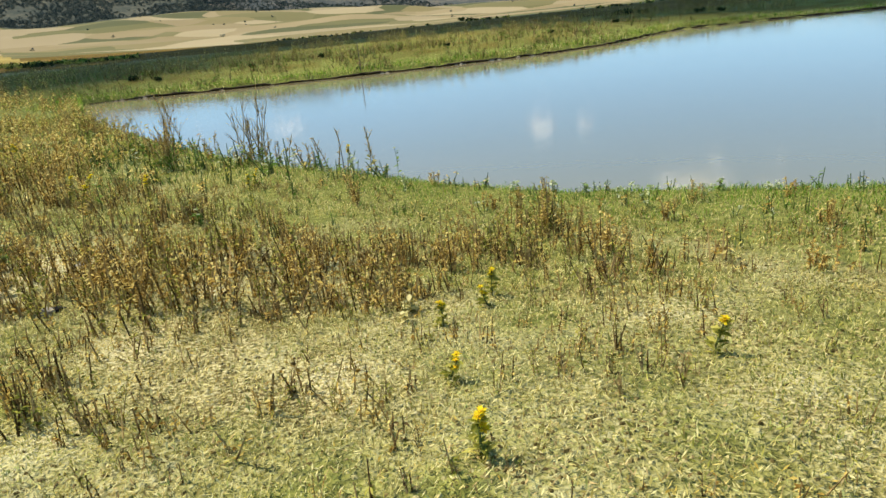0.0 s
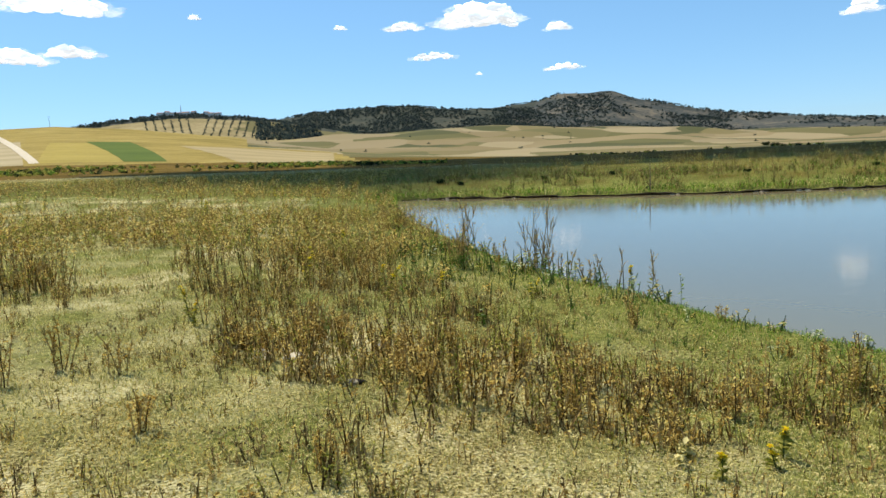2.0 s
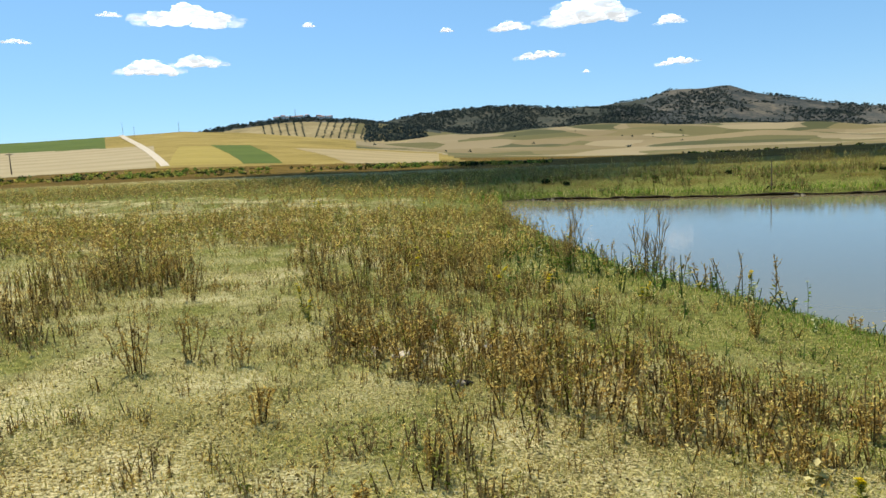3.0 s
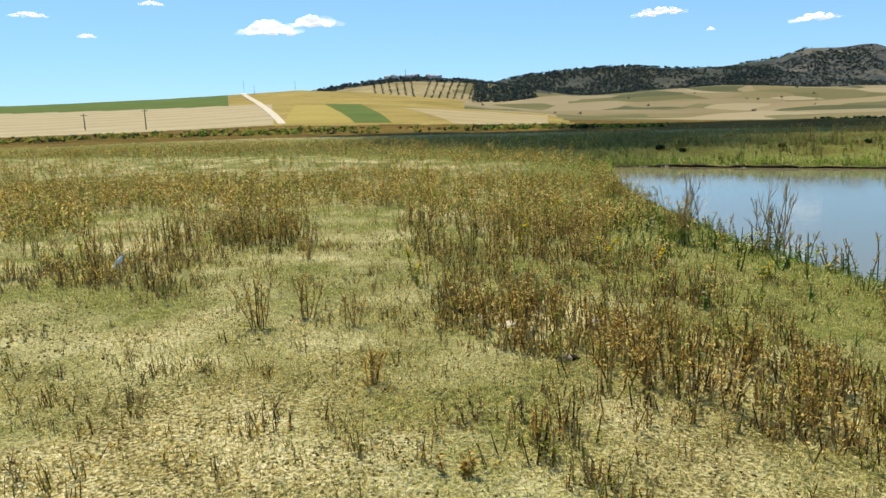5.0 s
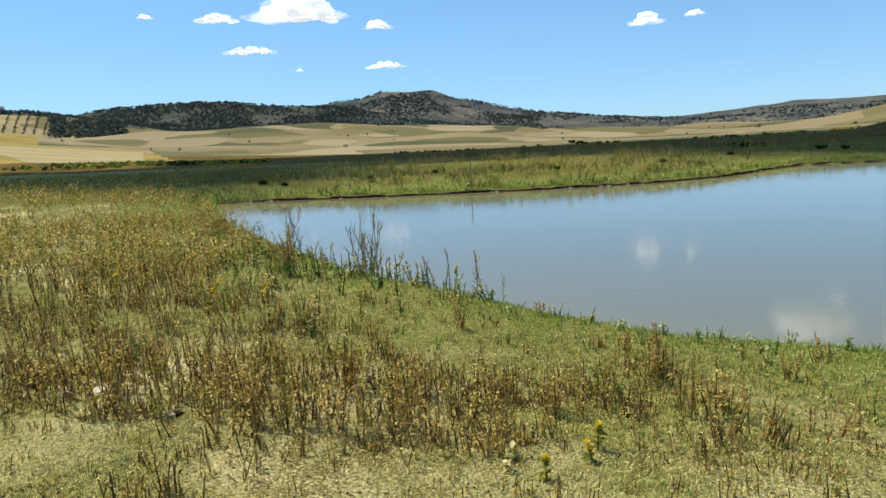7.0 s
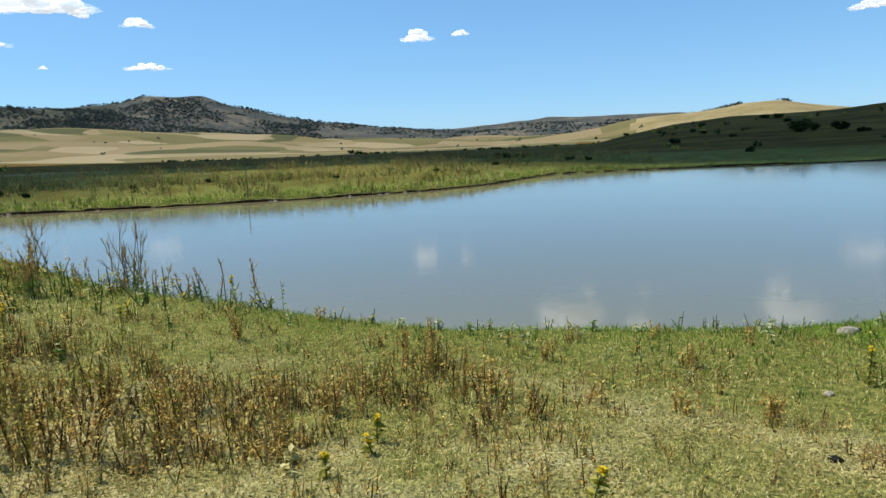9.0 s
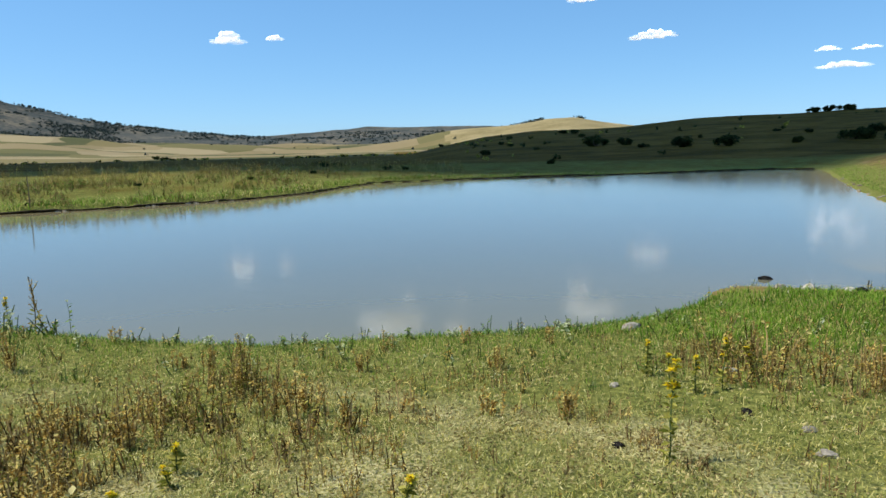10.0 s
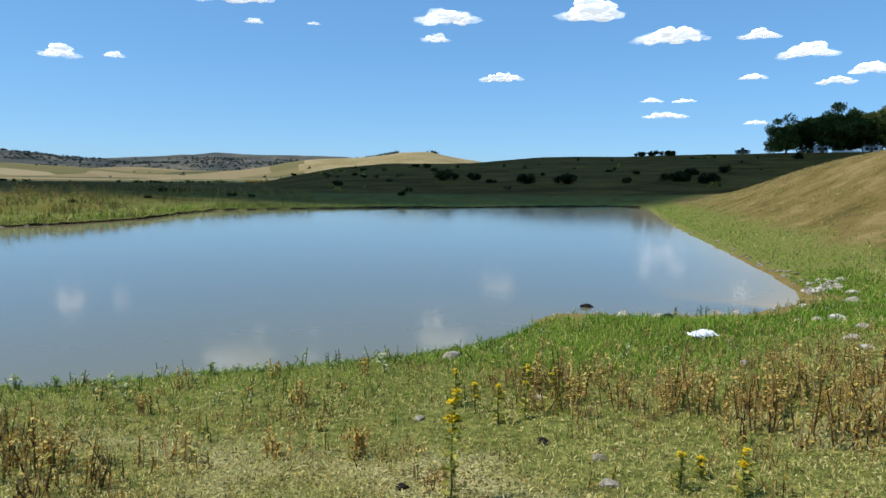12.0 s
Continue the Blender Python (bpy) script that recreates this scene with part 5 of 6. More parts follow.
for n, (x, y, h, heads) in enumerate(THISTLES):
    sprig, spots = thistle_sprig(1100 + n, h, heads + 2)
    plant = plant_thing("golden_thistle", sprig, {"stem": M_GREENSTEM, "foliage": M_OLIVE}, "green golden thistle in bloom with yellow flower heads", "thistle", "golden thistles")
    for k, p in enumerate(spots):
        head = part("flower_head", flower_mesh("flower_head", 1200 + 7 * n + k, 0.024 if h < 0.45 else 0.032, M_PETAL), plant, "ragged yellow flower head")
        head.location = p
        part("button", FLOWER_BUTTON, head, "orange-yellow centre of the flower")
    plant.matrix_world = place(x, y, 65 * n)

# Pale herbs along the near shore
HERBS = [(3.73, 5.13, 0.30), (3.73, 5.62, 0.18), (3.56, 5.92, 0.18), (3.43, 6.37, 0.2), (5.6, 3.85, 0.32), (2.35, 8.75, 0.5), (4.43, 5.2, 0.2), (3.9, 5.65, 0.18), (4.75, 5.35, 0.16), (5.1, 5.0, 0.15), (2.2, 7.9, 0.2), (2.9, 7.0, 0.18),
         (3.1, 6.7, 0.16), (6.0, 4.3, 0.14), (0.87, 3.2, 0.14), (0.95, 3.35, 0.12), (7.1, 3.7, 0.16), (-0.2, 6.9, 0.2), (0.3, 10.6, 0.45), (1.2, 10.5, 0.4), (-0.2, 11.7, 0.5), (0.75, 11.0, 0.35), (1.5, 10.2, 0.3), (-1.1, 12.6, 0.5), (-0.7, 13.2, 0.4), (-5.1, 13.3, 0.7), (-1.7, 13.5, 0.6), (-0.3, 10.9, 0.4), (-1.2, 8.1, 0.4), (-1.65, 6.05, 0.25), (-4.9, 13.0, 0.6), (-6.5, 15.5, 0.6)]
for n, (x, y, h) in enumerate(HERBS):
    plant_thing("pale_herb", cocklebur_sprig(1300 + n, h), {"stem": M_GREENSTEM, "foliage": M_STRAW if n in (14, 15) else M_GREEN if n % 3 == 2 or n > 19 else M_PALE, "blossom": M_STRAW if n in (14, 15) else M_PALE}, "pale broad-leaved herb with whitish tops near the shore", "herb", "pale shore herbs", place(x, y, 50 * n))


# ---------------------------------------------------------------- stones and litter on the bank

M_STONE = surface("pale_stone", [(0.22, 0.19, 0.14), (0.34, 0.30, 0.23), (0.46, 0.42, 0.34)], 12, 0.9, 0.6, detail_scale=70, per_object=0.5, bump_distance=0.006)
M_SLAB = surface("cream_slab", [(0.40, 0.34, 0.22), (0.56, 0.49, 0.34), (0.68, 0.61, 0.45)], 10, 0.9, 0.5, detail_scale=60, bump_distance=0.006)
M_RIMSTONE = surface("muddy_stone", [(0.16, 0.13, 0.09), (0.28, 0.24, 0.17)], 9, 0.9, 0.6, per_object=0.5, bump_distance=0.01)
M_DARKSTONE = surface("dark_stone", [(0.010, 0.009, 0.008), (0.025, 0.022, 0.018)], 12, 0.85, 0.6, detail_scale=60, bump_distance=0.006)
M_BAG = surface("white_plastic", [(0.66, 0.68, 0.68), (0.82, 0.84, 0.84)], 10, 0.35, 0.3, specular=0.5)
M_BOTTLE = surface("cloudy_plastic", [(0.60, 0.64, 0.64), (0.76, 0.78, 0.77)], 10, 0.25, 0.1, specular=0.5)
M_CAP = plain("blue_cap", (0.05, 0.16, 0.4), 0.4)
M_WOOD = surface("weathered_wood", [(0.07, 0.055, 0.04), (0.15, 0.12, 0.09)], 6, 0.85, 0.5, stretch=(6, 6, 1))


def stone_mesh(name, seed, size, flat, mat, sub=2):
    bm = bmesh.new()
    bmesh.ops.create_icosphere(bm, subdivisions=sub, radius=1)
    for v in bm.verts:
        p = v.co.copy()
        k = 1 + 0.45 * noise.noise(p * 1.1 + Vector((seed, 2, 0))) + 0.2 * noise.noise(p * 2.7 + Vector((0, seed, 5)))
        v.co = Vector((p.x * 1.15, p.y * 0.85, p.z * flat)) * (k * size)
    return bm_mesh(name, bm, [mat])


def stone(x, y, size, seed, flat=0.6, mat=None, label="pale rough stone lying in the grass", name="stone", z=None):
    ob = new(name, stone_mesh(name, seed, size, flat, mat or M_STONE))
    ob.matrix_world = pose(x, y, (spot(x, y) if z is None else z) + size * flat * 0.35, 0, 0, seed * 47 % 360)
    return tagged(ob, label, "stone", "loose stones")


STONES = [(9.78, 3.3, 0.08), (10.0, 3.0, 0.10), (10.2, 2.55, 0.07), (10.9, 1.9, 0.09), (11.2, 1.7, 0.07), (12.4, 0.95, 0.07), (11.9, 1.3, 0.05), (13.1, 0.3, 0.12), (10.4, 0.8, 0.09), (10.9, 0.4, 0.11), (10.7, 0.6, 0.08), (8.1, 0.14, 0.07),
          (9.35, 0.07, 0.09), (7.5, 0.0, 0.06), (14.2, 0.35, 0.10), (13.9, -0.2, 0.08), (12.3, -0.4, 0.08), (8.9, -0.5, 0.08), (5.33, 2.13, 0.05), (4.0, 1.14, 0.04), (-1.06, 5.68, 0.05), (-1.06, 4.45, 0.06), (3.6, 0.94, 0.04), (6.9, 0.9, 0.05), (4.4, 2.6, 0.04)]
for n, (x, y, s) in enumerate(STONES):
    stone(x, y, s, 11 + n)
rnd = random.Random(17)
for n in range(34):
    k = rnd.random()
    x, y = 14.4 + 1.7 * rnd.random(), 0.55 + 0.6 * rnd.random()
    stone(x, y, rnd.uniform(0.035, 0.085), 60 + n, label="pale stone in the heap at the pond's corner")
rim = SHORE[SHORE.index((15.3, 1.2)):SHORE.index((46.0, 12.8)) + 1]
for n in range(46):
    k = rnd.random() ** 1.4 * (len(rim) - 1.001)
    (ax, ay), (bx, by) = rim[int(k)], rim[int(k) + 1]
    u, d = k - int(k), rnd.uniform(-0.04, 0.28)
    stone(ax + (bx - ax) * u + 0.35 * d, ay + (by - ay) * u - 0.94 * d, rnd.uniform(0.025, 0.055) * (1 + 0.25 * k), 120 + n, mat=M_RIMSTONE, label="stone on the muddy rim of the pond")
for n in range(18):
    k = rnd.random()
    i = rnd.randrange(35, 41)
    (ax, ay), (bx, by) = SHORE[i], SHORE[i + 1]
    stone(ax + (bx - ax) * k, ay + (by - ay) * k - 0.05, rnd.uniform(0.05, 0.14), 200 + n, 0.5, M_RIMSTONE, label="pale stone at the foot of the cut bank", z=-0.02)
for x, y, s in ((-1.95, 5.12, 0.10), (-1.66, 5.06, 0.09), (-1.8, 5.3, 0.06)):
    stone(x, y, s, int(100 * s), 0.4, M_SLAB, label="flat pale slab of rock among the weeds")
stone(4.19, 1.55, 0.04, 5, 0.8, M_DARKSTONE, "dark clod of earth on the grass", "earth_clod")
stone(3.16, 1.82, 0.03, 6, 0.8, M_DARKSTONE, "dark clod of earth on the grass", "earth_clod")
stone(6.52, 3.7, 0.085, 7, 0.7, None, "grey stone at the water's edge")
stone(6.62, 3.66, 0.06, 8, 0.7, M_DARKSTONE, "dark stone at the water's edge")
stone(10.1, 2.4, 0.08, 9, 0.7, M_DARKSTONE, "dark wet stone at the water's edge")
stone(11.04, 3.95, 0.085, 10, 0.7, M_DARKSTONE, "dark stone standing out of the shallow water", z=-0.02)
stone(-1.06, 4.5, 0.07, 12, 0.3, M_DARKSTONE, "dark flat stone among the weeds")


def build_bag():
    bm = bmesh.new()
    bmesh.ops.create_grid(bm, x_segments=26, y_segments=16, size=1)
    for v in bm.verts:
        x, y = v.co.x, v.co.y
        edge = (1 - x * x) * (1 - y * y)
        v.co = Vector((0.21 * x + 0.03 * noise.noise(Vector((x * 2, y * 2, 1))), 0.12 * y + 0.025 * noise.noise(Vector((x * 2, y * 2, 4))),
                       0.03 + 0.06 * edge ** 0.6 + 0.035 * noise.noise(Vector((x * 3.2, y * 3.2, 0))) + 0.03 * noise.noise(Vector((x * 8, y * 8, 2)))))
    bmesh.ops.solidify(bm, geom=bm.faces[:], thickness=0.004)
    ob = new("plastic_bag", bm_mesh("plastic_bag", bm, [M_BAG]))
    ob.matrix_world = pose(8.25, 1.53, spot(8.25, 1.53) + 0.02, 0, 0, -40) @ Matrix.Scale(0.72, 4)
    tagged(ob, "crumpled white plastic bag lying in green grass", "plastic bag")


def lathe(name, rings, mat, sides=14):
    bm = bmesh.new()
    loops = []
    for r, z in rings:
        loops.append([bm.verts.new((r * math.cos(6.28318 * k / sides), r * math.sin(6.28318 * k / sides), z)) for k in range(sides)])
    for a, b in zip(loops, loops[1:]):
        for k in range(sides):
            bm.faces.new((a[k], a[(k + 1) % sides], b[(k + 1) % sides], b[k]))
    bm.faces.new(loops[0][::-1])
    bm.faces.new(loops[-1])
    return bm_mesh(name, bm, [mat], smooth=True)


def build_bottle():
    root = new("plastic_bottle")
    part("body", lathe("body", [(0.035, 0), (0.042, 0.01), (0.042, 0.07), (0.038, 0.08), (0.042, 0.09), (0.042, 0.19), (0.016, 0.25), (0.014, 0.27)], M_BOTTLE), root)
    part("cap", lathe("cap", [(0.016, 0.268), (0.017, 0.27), (0.017, 0.287), (0.015, 0.29)], M_CAP), root, "blue screw cap")
    root.matrix_world = pose(-6.05, 5.1, spot(-6.05, 5.1) + 0.12, 35, 10, 120) @ Matrix.Scale(0.62, 4)
    tagged(root, "cloudy plastic bottle caught upright in dead weeds", "bottle")


build_bag()
build_bottle()
# the tuft that holds the bottle
plant_thing("weed_tuft", dry_weed_sprig(990, 0.3, 10, 1.5, spread=0.6), {"stem": M_STEM, "foliage": M_WITHER}, "dark tangled tuft of dead weed holding a bottle", "weed", "bushy dead tufts", place(-6.08, 5.0))


def build_stick(x, y, height, thick, label, lean=0.0):
    r = random.Random(int(x * 10))
    s = Sprig(3)
    s.stalk("stick", [(r.uniform(-0.01, 0.01), r.uniform(-0.01, 0.01), -0.1 + (height + 0.1) * k / 5) for k in range(6)], thick, thick * 0.6)
    v, f, m = s.arrays(["stick"])
    ob = new("wooden_stick", tri_mesh("wooden_stick", v, f, [M_WOOD]))
    ob.matrix_world = pose(x, y, max(-0.05, spot(x, y)), lean, 0, 0)
    tagged(ob, label, "stick")


build_stick(7.05, 31.3, 1.25, 0.03, "thin wooden stick upright at the bank edge")
build_stick(11.3, 2.6, 0.16, 0.018, "short dark stick in the muddy shore")

# ---------------------------------------------------------------- bushes, trees

M_BARK = surface("tree_bark", [(0.10, 0.08, 0.06), (0.22, 0.19, 0.15)], 2, 0.9, 0.6, stretch=(4, 4, 1))
M_DARKLEAF = leafy("dark_foliage", [(0.012, 0.022, 0.008), (0.03, 0.045, 0.014), (0.06, 0.075, 0.022)], 0.6, 0.6, 0.3)
# dark evergreen with a bluish cast painted in for distance haze
M_HAZED_EVERGREEN = leafy("hazed_evergreen_scrub", [(0.020, 0.033, 0.034), (0.042, 0.060, 0.055), (0.095, 0.108, 0.080)], 0.02, 0.6)
M_TREELEAF = leafy("tree_foliage", [(0.035, 0.055, 0.014), (0.085, 0.115, 0.028), (0.18, 0.20, 0.05)], 0.35, 0.6, 0.5)


def leaf_cloud(rng, centres, radii, per, size):
    """Loose leaf clumps round the given centres; returns points and triangles."""
    vs = []
    for c, rad in zip(centres, radii):
        p = rng.normal(size=(per, 3))
        p = p / np.linalg.norm(p, axis=1)[:, None] * rad * rng.uniform(0.55, 1.05, (per, 1)) * [1, 1, 0.8] + c
        a, b = rng.normal(size=(per, 3)), rng.normal(size=(per, 3))
        a /= np.linalg.norm(a, axis=1)[:, None]
        b /= np.linalg.norm(b, axis=1)[:, None]
        vs.append(np.stack([p, p + a * size * rng.uniform(0.6, 1.3, (per, 1)), p + b * size * rng.uniform(0.6, 1.3, (per, 1))], 1).reshape(-1, 3))
    v = np.concatenate(vs)
    return v, np.arange(len(v)).reshape(-1, 3)


def bush_data(seed, size, per=130):
    rng = np.random.default_rng(seed)
    n = 9
    c = np.stack([rng.uniform(-0.75, 0.75, n), rng.uniform(-0.5, 0.5, n), rng.uniform(0.15, 0.55, n)], -1) * size
    return leaf_cloud(rng, c, rng.uniform(0.22, 0.42, n) * size, per, 0.16 * size)


bush_masters = []
for i in range(4):
    root = new("scrub_bush")
    v, f = bush_data(40 + i, 1.0)
    part("foliage", tri_mesh("foliage", v, f, [M_DARKLEAF]), root)
    s = Sprig(70 + i)
    for k in range(5):
        s.stalk("branch", rod(s.rnd, (0, 0, -0.1), s.rnd.uniform(0.1, 0.8), s.rnd.uniform(0, 6.28), 0.6, 3), 0.04, 0.015)
    v, f, m = s.arrays(["branch"])
    part("branch", tri_mesh("branch", v, f, [M_BARK]), root)
    bush_masters.append(tagged(root, "dark round scrub bush on rough pasture", "bush", "scrub bushes"))
# x, y, half-width in metres
BUSHES = [(164.9, 118.8, 1.4), (163.6, 113.4, 1.5), (101.0, 65.7, 2.2), (104, 62, 1.6), (96.6, 54.0, 0.9), (94.1, 46.6, 1.9), (95.0, 40.5, 1.9), (101.2, 33.0, 1.1), (107.7, 27.6, 2.3), (104.4, 21.9, 1.9), (101.6, 85.3, 0.8), (52.3, 38.9, 0.6),
          (155.4, 160.4, 1.3), (76.1, 68.7, 0.9), (35.6, 43.1, 0.4), (37, 42.5, 0.35), (36.1, 52.7, 0.6), (127.9, 330, 2.2), (125.1, 312.7, 1.9), (39.9, 59.3, 0.8), (41.5, 58.5, 0.7), (-3.1, 38.2, 0.3), (-1.9, 37.0, 0.25), (6.4, 37.6, 0.26), (7.1, 31.6, 0.2), (2.7, 37.2, 0.22),
          (226, 70, 2.0), (228, 66, 2.2), (229, 62, 2.6), (140, 95, 1.0), (120, 78, 0.9), (118, 55, 0.7), (135, 48, 0.8), (128, 30, 1.5), (136, 26, 1.6), (200, 20, 2.0), (110, 95, 0.9), (142, 120, 1.0), (12.5, 34.5, 0.2), (19.5, 36.0, 0.22), (27, 41, 0.3), (128, 40, 0.8), (90, 70, 0.6)]
for n, (x, y, s) in enumerate(BUSHES):
    at = pose(x, y, spot(x, y), 0, 0, 37 * n) @ Matrix.Scale(s, 4)
    if n < 4:
        bush_masters[n].matrix_basis = at
    else:
        copy_thing(bush_masters[n % 4], at).matrix_basis = at


def build_tree(seed, height):
    """A broad gum tree: forked trunk, limbs, and a crown of leaf clumps with gaps."""
    r = random.Random(seed)
    rng = np.random.default_rng(seed)
    s = Sprig(seed)
    root = new("tree")
    trunk = rod(r, (0, 0, -0.3), 0.05, r.uniform(0, 6), height * 0.5, 5)
    s.stalk("trunk", trunk, 0.45, 0.25)
    centres, radii = [], []
    for _ in range(9):
        limb = rod(r, along(trunk, r.uniform(0.35, 1.0)), r.uniform(0.35, 1.1), r.uniform(0, 6.28), height * r.uniform(0.22, 0.38), 4)
        s.stalk("limb", limb, 0.2, 0.06)
        for k in (0.55, 0.8, 1.0):
            centres.append(np.array(along(limb, k)) + rng.normal(size=3) * 0.5)
            radii.append(height * r.uniform(0.09, 0.15))
    for _ in range(34):
        u, turn, k = r.uniform(-0.9, 1.0), r.uniform(0, 6.28), r.uniform(0.45, 1.0)
        flat = math.sqrt(1 - u * u) * k * 0.36 * height
        centres.append(np.array((flat * math.cos(turn), flat * math.sin(turn), height * (0.37 + 0.36 * u * k))))
        radii.append(height * r.uniform(0.07, 0.13))
    for key in ("trunk", "limb"):
        v, f, m = s.arrays([key])
        part(key, tri_mesh(key, v, f, [M_BARK]), root)
    v, f = leaf_cloud(rng, centres, radii, 170, 0.5)
    part("crown", tri_mesh("crown", v, f, [M_TREELEAF]), root)
    return tagged(root, "tall dark-green gum tree in a grove on the ridge", "tree", "grove of trees")


tree_masters = [build_tree(80 + i, 13.0) for i in range(4)]
TREES = [(83.4, 246, 0.98), (84.5, 252, 1.22), (85.6, 258, 1.42), (86.5, 246, 1.18), (87.6, 260, 1.52), (88.4, 248, 1.22), (89.4, 258, 1.55), (90.4, 248, 1.36), (91.6, 260, 1.60), (92.7, 250, 1.30), (94.1, 258, 1.52), (82.6, 254, 0.62)]
for n, (b, r, s) in enumerate(TREES):
    x, y = r * math.sin(radians(b)), r * math.cos(radians(b))
    at = pose(x, y, spot(x, y), 0, 0, 83 * n) @ Matrix.Scale(s, 4)
    if n < 4:
        tree_masters[n].matrix_basis = at
    else:
        copy_thing(tree_masters[n % 4], at).matrix_basis = at

# ---------------------------------------------------------------- farm, village, poles

M_WHITEWASH = surface("whitewash", [(0.55, 0.52, 0.47), (0.75, 0.73, 0.68)], 0.6, 0.9, 0.2)
M_ROOF = surface("clay_roof", [(0.22, 0.11, 0.07), (0.34, 0.19, 0.12)], 0.8, 0.85, 0.3)
M_SHEET = surface("sheet_roof", [(0.28, 0.27, 0.25), (0.42, 0.40, 0.38)], 0.5, 0.6, 0.2)
M_PANE = plain("dark_pane", (0.03, 0.035, 0.04), 0.15)


def box(name, x0, y0, z0, x1, y1, z1, mat, bevel=0.03):
    bm = bmesh.new()
    bmesh.ops.create_cube(bm, size=1)
    for v in bm.verts:
        v.co = Vector(((x0 + x1) / 2 + v.co.x * (x1 - x0), (y0 + y1) / 2 + v.co.y * (y1 - y0), (z0 + z1) / 2 + v.co.z * (z1 - z0)))
    bmesh.ops.bevel(bm, geom=bm.edges[:], offset=bevel, segments=1, affect="EDGES")
    return bm_mesh(name, bm, [mat])


def gable(name, w, d, z, rise, mat, over=0.3):
    bm = bmesh.new()
    w, d = w / 2 + over, d / 2 + over
    p = [bm.verts.new(c) for c in ((-w, -d, z), (w, -d, z), (w, d, z), (-w, d, z), (-w, 0, z + rise), (w, 0, z + rise))]
    for f in ((0, 1, 5, 4), (2, 3, 4, 5), (1, 2, 5), (3, 0, 4), (3, 2, 1, 0)):
        bm.faces.new([p[i] for i in f])
    return bm_mesh(name, bm, [mat])


def build_house(b, r, w, d, h, roof, label, turn=0.0):
    root = new("house")
    part("wall", box("wall", -w / 2, -d / 2, -1.0, w / 2, d / 2, h, M_WHITEWASH), root)
    part("roof", gable("roof", w, d, h, 0.22 * d, roof), root)
    for k in (-0.25, 0.25):
        part("window", box("window", k * w - 0.5, -d / 2 - 0.04, h * 0.4, k * w + 0.5, -d / 2 + 0.1, h * 0.4 + 1.1, M_PANE, 0.01), root)
    part("door", box("door", -0.5, -d / 2 - 0.05, -0.2, 0.5, -d / 2 + 0.1, 2.0, M_WOOD, 0.01), root)
    x, y = r * math.sin(radians(b)), r * math.cos(radians(b))
    root.matrix_world = pose(x, y, spot(x, y), 0, 0, -b + turn)
    return tagged(root, label, "house", "far houses")


build_house(80.4, 238, 4, 3, 0.55, M_SHEET, "low pale farm shed with a sheet roof on the ridge")
build_house(85.7, 240, 3.4, 3, 1.3, M_SHEET, "small whitewashed farmhouse under the trees", 12)
build_house(88.9, 242, 4.4, 3, 1.25, M_SHEET, "whitewashed farmhouse under the trees", -8)
rnd = random.Random(4)
for n in range(16):
    build_house(-27.0 + 4.6 * rnd.random(), 1480 + 70 * rnd.random(), rnd.uniform(8, 14), rnd.uniform(7, 9), rnd.uniform(5, 8), M_ROOF, "small village house with a clay roof on the hilltop", rnd.uniform(-40, 40))


def farm_wall(b0, b1, r, h):
    x0, y0, x1, y1 = r * math.sin(radians(b0)), r * math.cos(radians(b0)), r * math.sin(radians(b1)), r * math.cos(radians(b1))
    n = math.hypot(x1 - x0, y1 - y0)
    ob = new("farm_wall", box("farm_wall", -n / 2, -0.2, -1.5, n / 2, 0.2, h, M_WHITEWASH))
    ob.matrix_world = pose((x0 + x1) / 2, (y0 + y1) / 2, spot((x0 + x1) / 2, (y0 + y1) / 2), 0, 0, math.degrees(math.atan2(y1 - y0, x1 - x0)))
    tagged(ob, "low weathered farmyard wall under the trees", "wall")


farm_wall(86.4, 88.2, 239, 0.5)


def build_pole(x, y, h):
    root = new("utility_pole")
    part("pole", lathe("pole", [(0.16, -0.5), (0.15, h * 0.5), (0.10, h)], M_WOOD, 8), root)
    part("crossarm", box("crossarm", -0.9, -0.06, h - 0.7, 0.9, 0.06, h - 0.55, M_WOOD, 0.01), root)
    for k in (-0.8, 0, 0.8):
        m = part("insulator", lathe("insulator", [(0.05, h - 0.55), (0.07, h - 0.45), (0.03, h - 0.35)], M_WHITEWASH, 8), root)
        m.location.x = k
    root.matrix_world = pose(x, y, spot(x, y), 0, 0, 50)
    tagged(root, "weathered wooden utility pole at the field's edge", "utility pole", "utility poles")


for x, y, h in ((-155.5, 151.0, 6.0), (-179.5, 150.5, 5.0), (-470, 595, 14), (-424, 622, 10), (-430, 560, 9)):
    build_pole(x, y, h)
x, y = 1500 * math.sin(radians(-25.2)), 1500 * math.cos(radians(-25.2))
mast = new("radio_mast", lathe("radio_mast", [(1.2, -1), (0.8, 8), (0.3, 20)], M_SHEET, 8))
mast.matrix_world = pose(x, y, spot(x, y))
tagged(mast, "thin grey radio mast on the village hill", "mast")

# ---------------------------------------------------------------- scrub on the hills, olive rows, hedges


def hill_scrub(name, x, y, sizes, mats, label, category, seed):
    rng = np.random.default_rng(seed)
    temps = []
    for i in range(5):
        c = np.stack([rng.uniform(-0.5, 0.5, 4), rng.uniform(-0.5, 0.5, 4), rng.uniform(0.2, 0.6, 4)], -1)
        v, f = leaf_cloud(rng, c, rng.uniform(0.3, 0.5, 4), 6, 0.6)
        temps.append((v, f, np.full(len(f), i % len(mats))))
    tile(name, temps, np.stack([x, y, land(x, y)], -1), rng.uniform(0, 6.28, len(x)), sizes, mats, label, category)


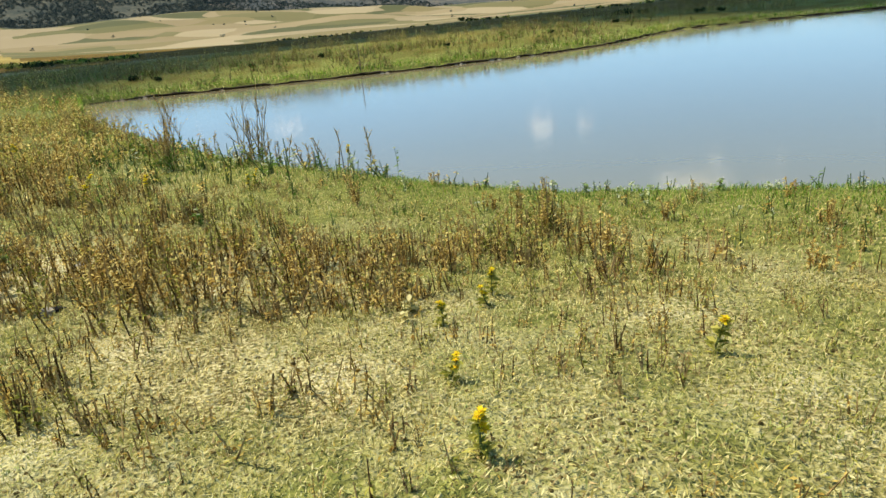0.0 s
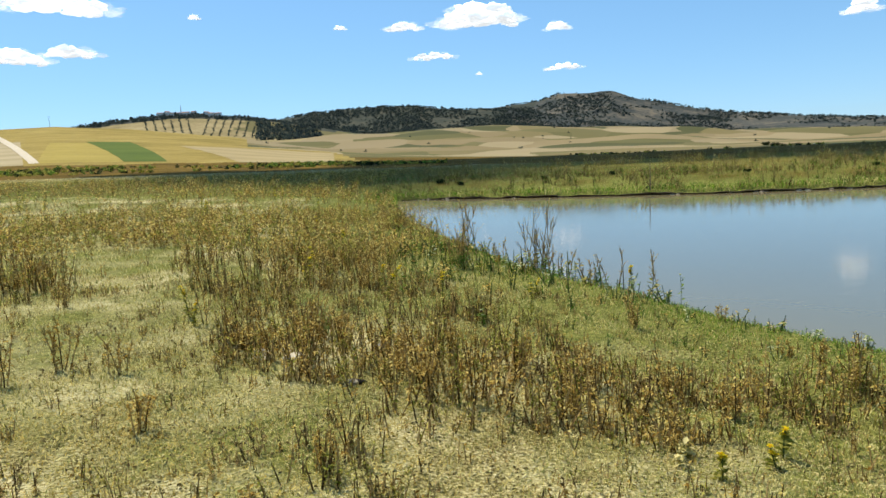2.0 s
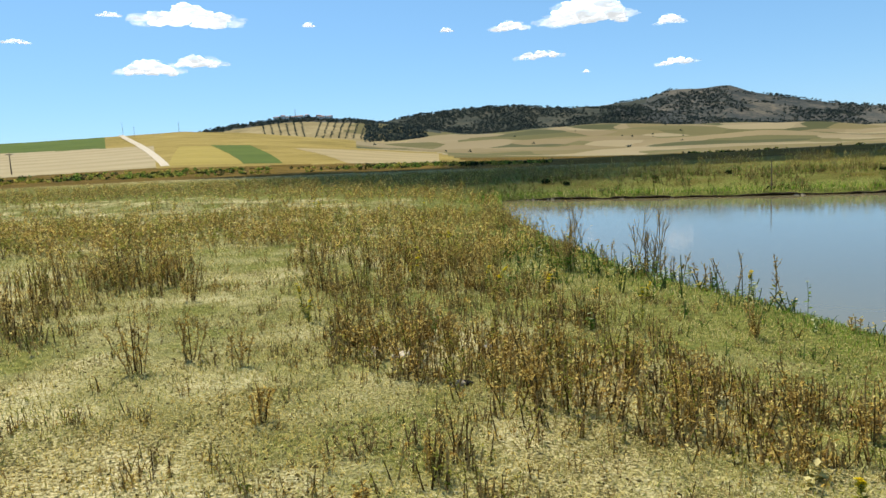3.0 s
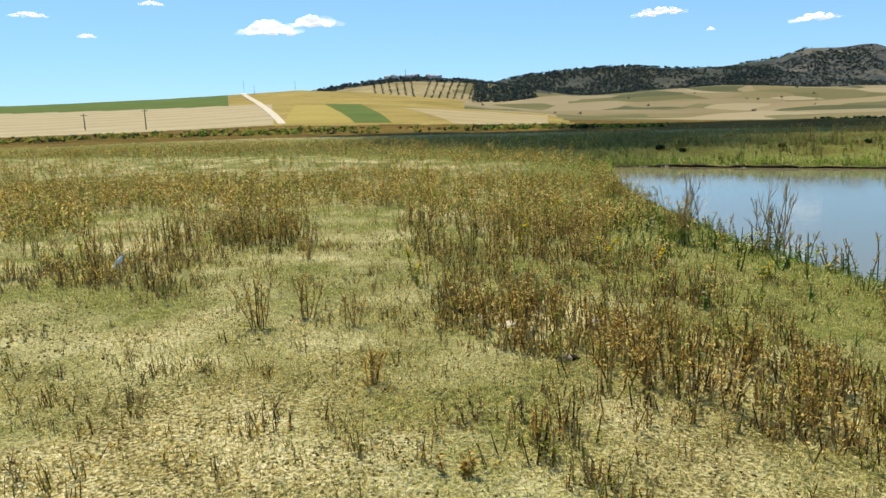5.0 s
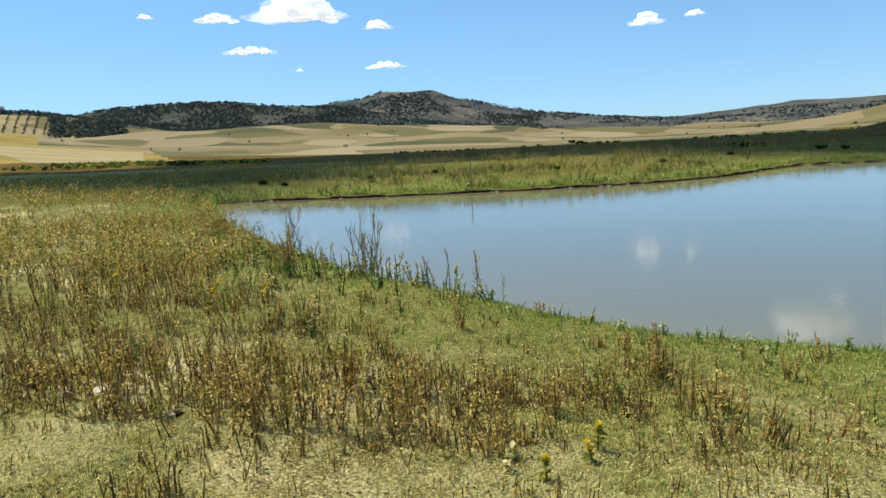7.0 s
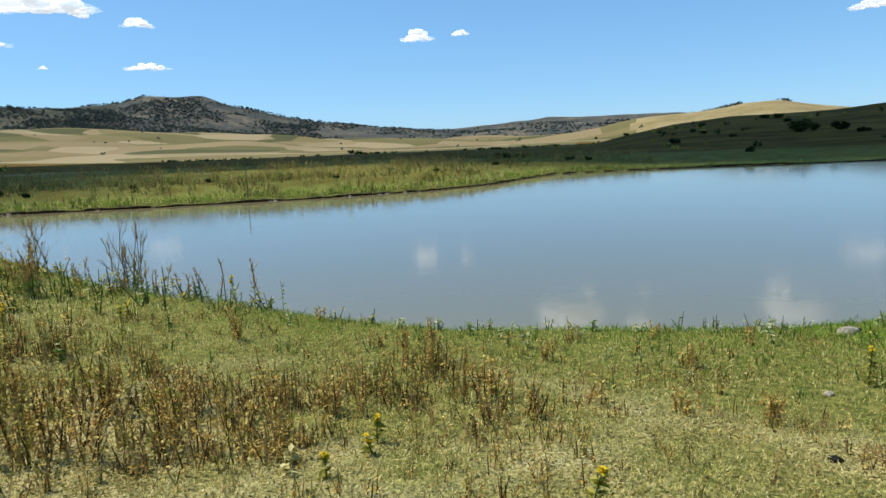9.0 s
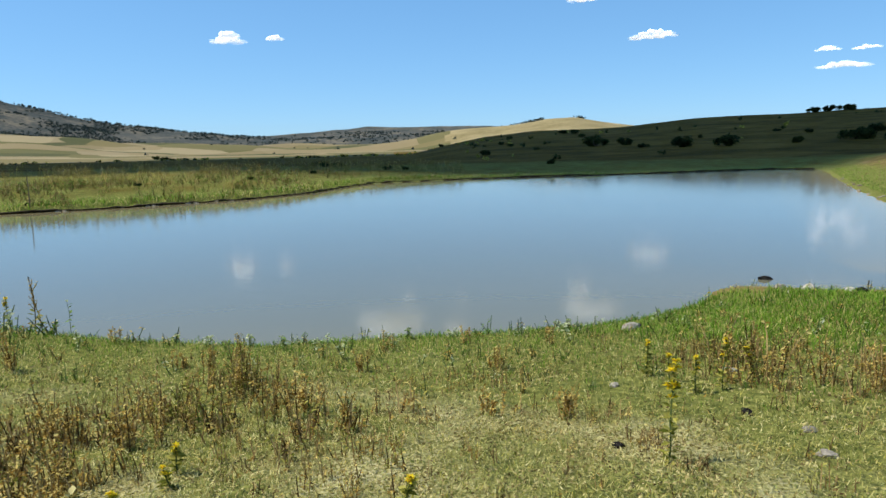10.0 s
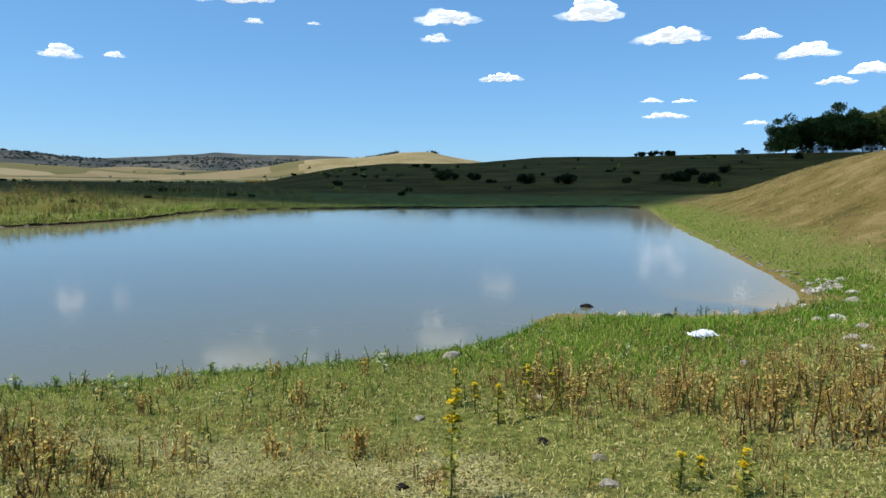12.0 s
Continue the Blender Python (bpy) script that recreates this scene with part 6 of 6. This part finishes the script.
x, y, rng = strewn(30000, 1480, 2120, -22, 8, 91)
b = np.degrees(np.arctan2(x, y))
keep = rng.random(len(x)) < ramp(value_noise(x, y, 120, 61), 0.25, 0.55) * ramp(b, -22, -17) * ramp(8 - b, 0, 6)
x, y = x[keep][:6600], y[keep][:6600]
hill_scrub("forest_scrub", x, y, rng.uniform(2.6, 5.4, len(x)), [M_HAZED_EVERGREEN], "dense dark evergreen scrub covering the hill", "woods", 92)
x, y, rng = strewn(26000, 1750, 2700, 0, 60, 93)
b = np.degrees(np.arctan2(x, y))
keep = rng.random(len(x)) < ramp(value_noise(x, y, 160, 63), 0.34, 0.58) * (0.3 + 0.75 * ramp(30 - b, 0, 14))
x, y = x[keep][:6000], y[keep][:6000]
hill_scrub("mountain_scrub", x, y, rng.uniform(2.8, 6.2, len(x)), [M_HAZED_EVERGREEN], "scattered dark scrub on the rocky mountain", "woods", 94)
x, y, rng = strewn(1500, 1350, 1560, -33, -19, 95)
keep = (np.hypot(x, y) > 1440) & (rng.random(len(x)) < 0.6)
hill_scrub("village_trees", x[keep], y[keep], rng.uniform(3, 6, keep.sum()), [M_HAZED_EVERGREEN], "dark trees round the hilltop village", "woods", 96)
# olive rows run down the village hill
ox, oy = [], []
rnd = random.Random(8)
for row in range(15):
    b0 = -27.6 + 0.62 * row
    for k in range(26):
        r = 1200 + 10.5 * k
        b = b0 + 0.0022 * (r - 1120) * (1 if row > 5 else -0.4)
        if rnd.random() < 0.9:
            ox.append(r * math.sin(radians(b)) + rnd.uniform(-1, 1)), oy.append(r * math.cos(radians(b)) + rnd.uniform(-1, 1))
hill_scrub("olive_grove", np.array(ox), np.array(oy), np.random.default_rng(9).uniform(1.8, 2.7, len(ox)), [M_HAZED_EVERGREEN], "rows of olive trees down the village hillside", "olive trees", 97)
# bushes in the valley and a hedge along the plain's edge
x, y, rng = strewn(48, 560, 1400, -21, 50, 98)
hill_scrub("valley_bushes", x, y, rng.uniform(1.5, 3.5, len(x)), [M_HAZED_EVERGREEN], "scattered dark bushes between the valley fields", "bushes", 99)
x, y, rng = strewn(700, 270, 300, 6, 45, 101)
keep = rng.random(len(x)) < ramp(value_noise(x, y, 18, 71), 0.50, 0.70)
hill_scrub("field_hedge", x[keep], y[keep], rng.uniform(0.5, 1.1, keep.sum()), [M_DARKLEAF, M_OLIVE], "low dark hedge at the far edge of the plain", "hedge", 102)
x, y, rng = strewn(1600, 150, 184, -60, -4, 105)
keep = rng.random(len(x)) < ramp(value_noise(x, y, 14, 73), 0.3, 0.6)
hill_scrub("ditch_scrub", x[keep], y[keep], rng.uniform(0.4, 0.9, keep.sum()), [M_DARKLEAF, M_OLIVE, M_GREEN], "low green scrub along the ditch below the golden hill", "bushes", 106)
x, y, rng = strewn(1500, 1150, 1450, -19.5, -14.5, 103)
hill_scrub("gully_trees", x[:260], y[:260], rng.uniform(4, 8, 260), [M_HAZED_EVERGREEN], "clump of dark trees in a gully", "woods", 104)
# scrub along the crest of the stubble hill and the foot of the shaded slope
x, y, rng = strewn(700, 820, 905, 46, 56, 107)
keep = rng.random(len(x)) < ramp(value_noise(x, y, 40, 75), 0.5, 0.7)
hill_scrub("crest_scrub", x[keep], y[keep], rng.uniform(1.5, 3.2, keep.sum()), [M_HAZED_EVERGREEN], "dark scrub along the crest of the stubble hill", "bushes", 108)
x, y, rng = strewn(900, 70, 235, 44, 84, 109)
keep = (rng.random(len(x)) < 0.35 * ramp(value_noise(x, y, 16, 77), 0.48, 0.70)) & (shore_distance(x, y) > 6)
hill_scrub("slope_scrub", x[keep], y[keep], rng.uniform(0.3, 0.9, keep.sum()), [M_DARKLEAF, M_OLIVE], "low dark scrub scattered over the shaded slope", "bushes", 110)
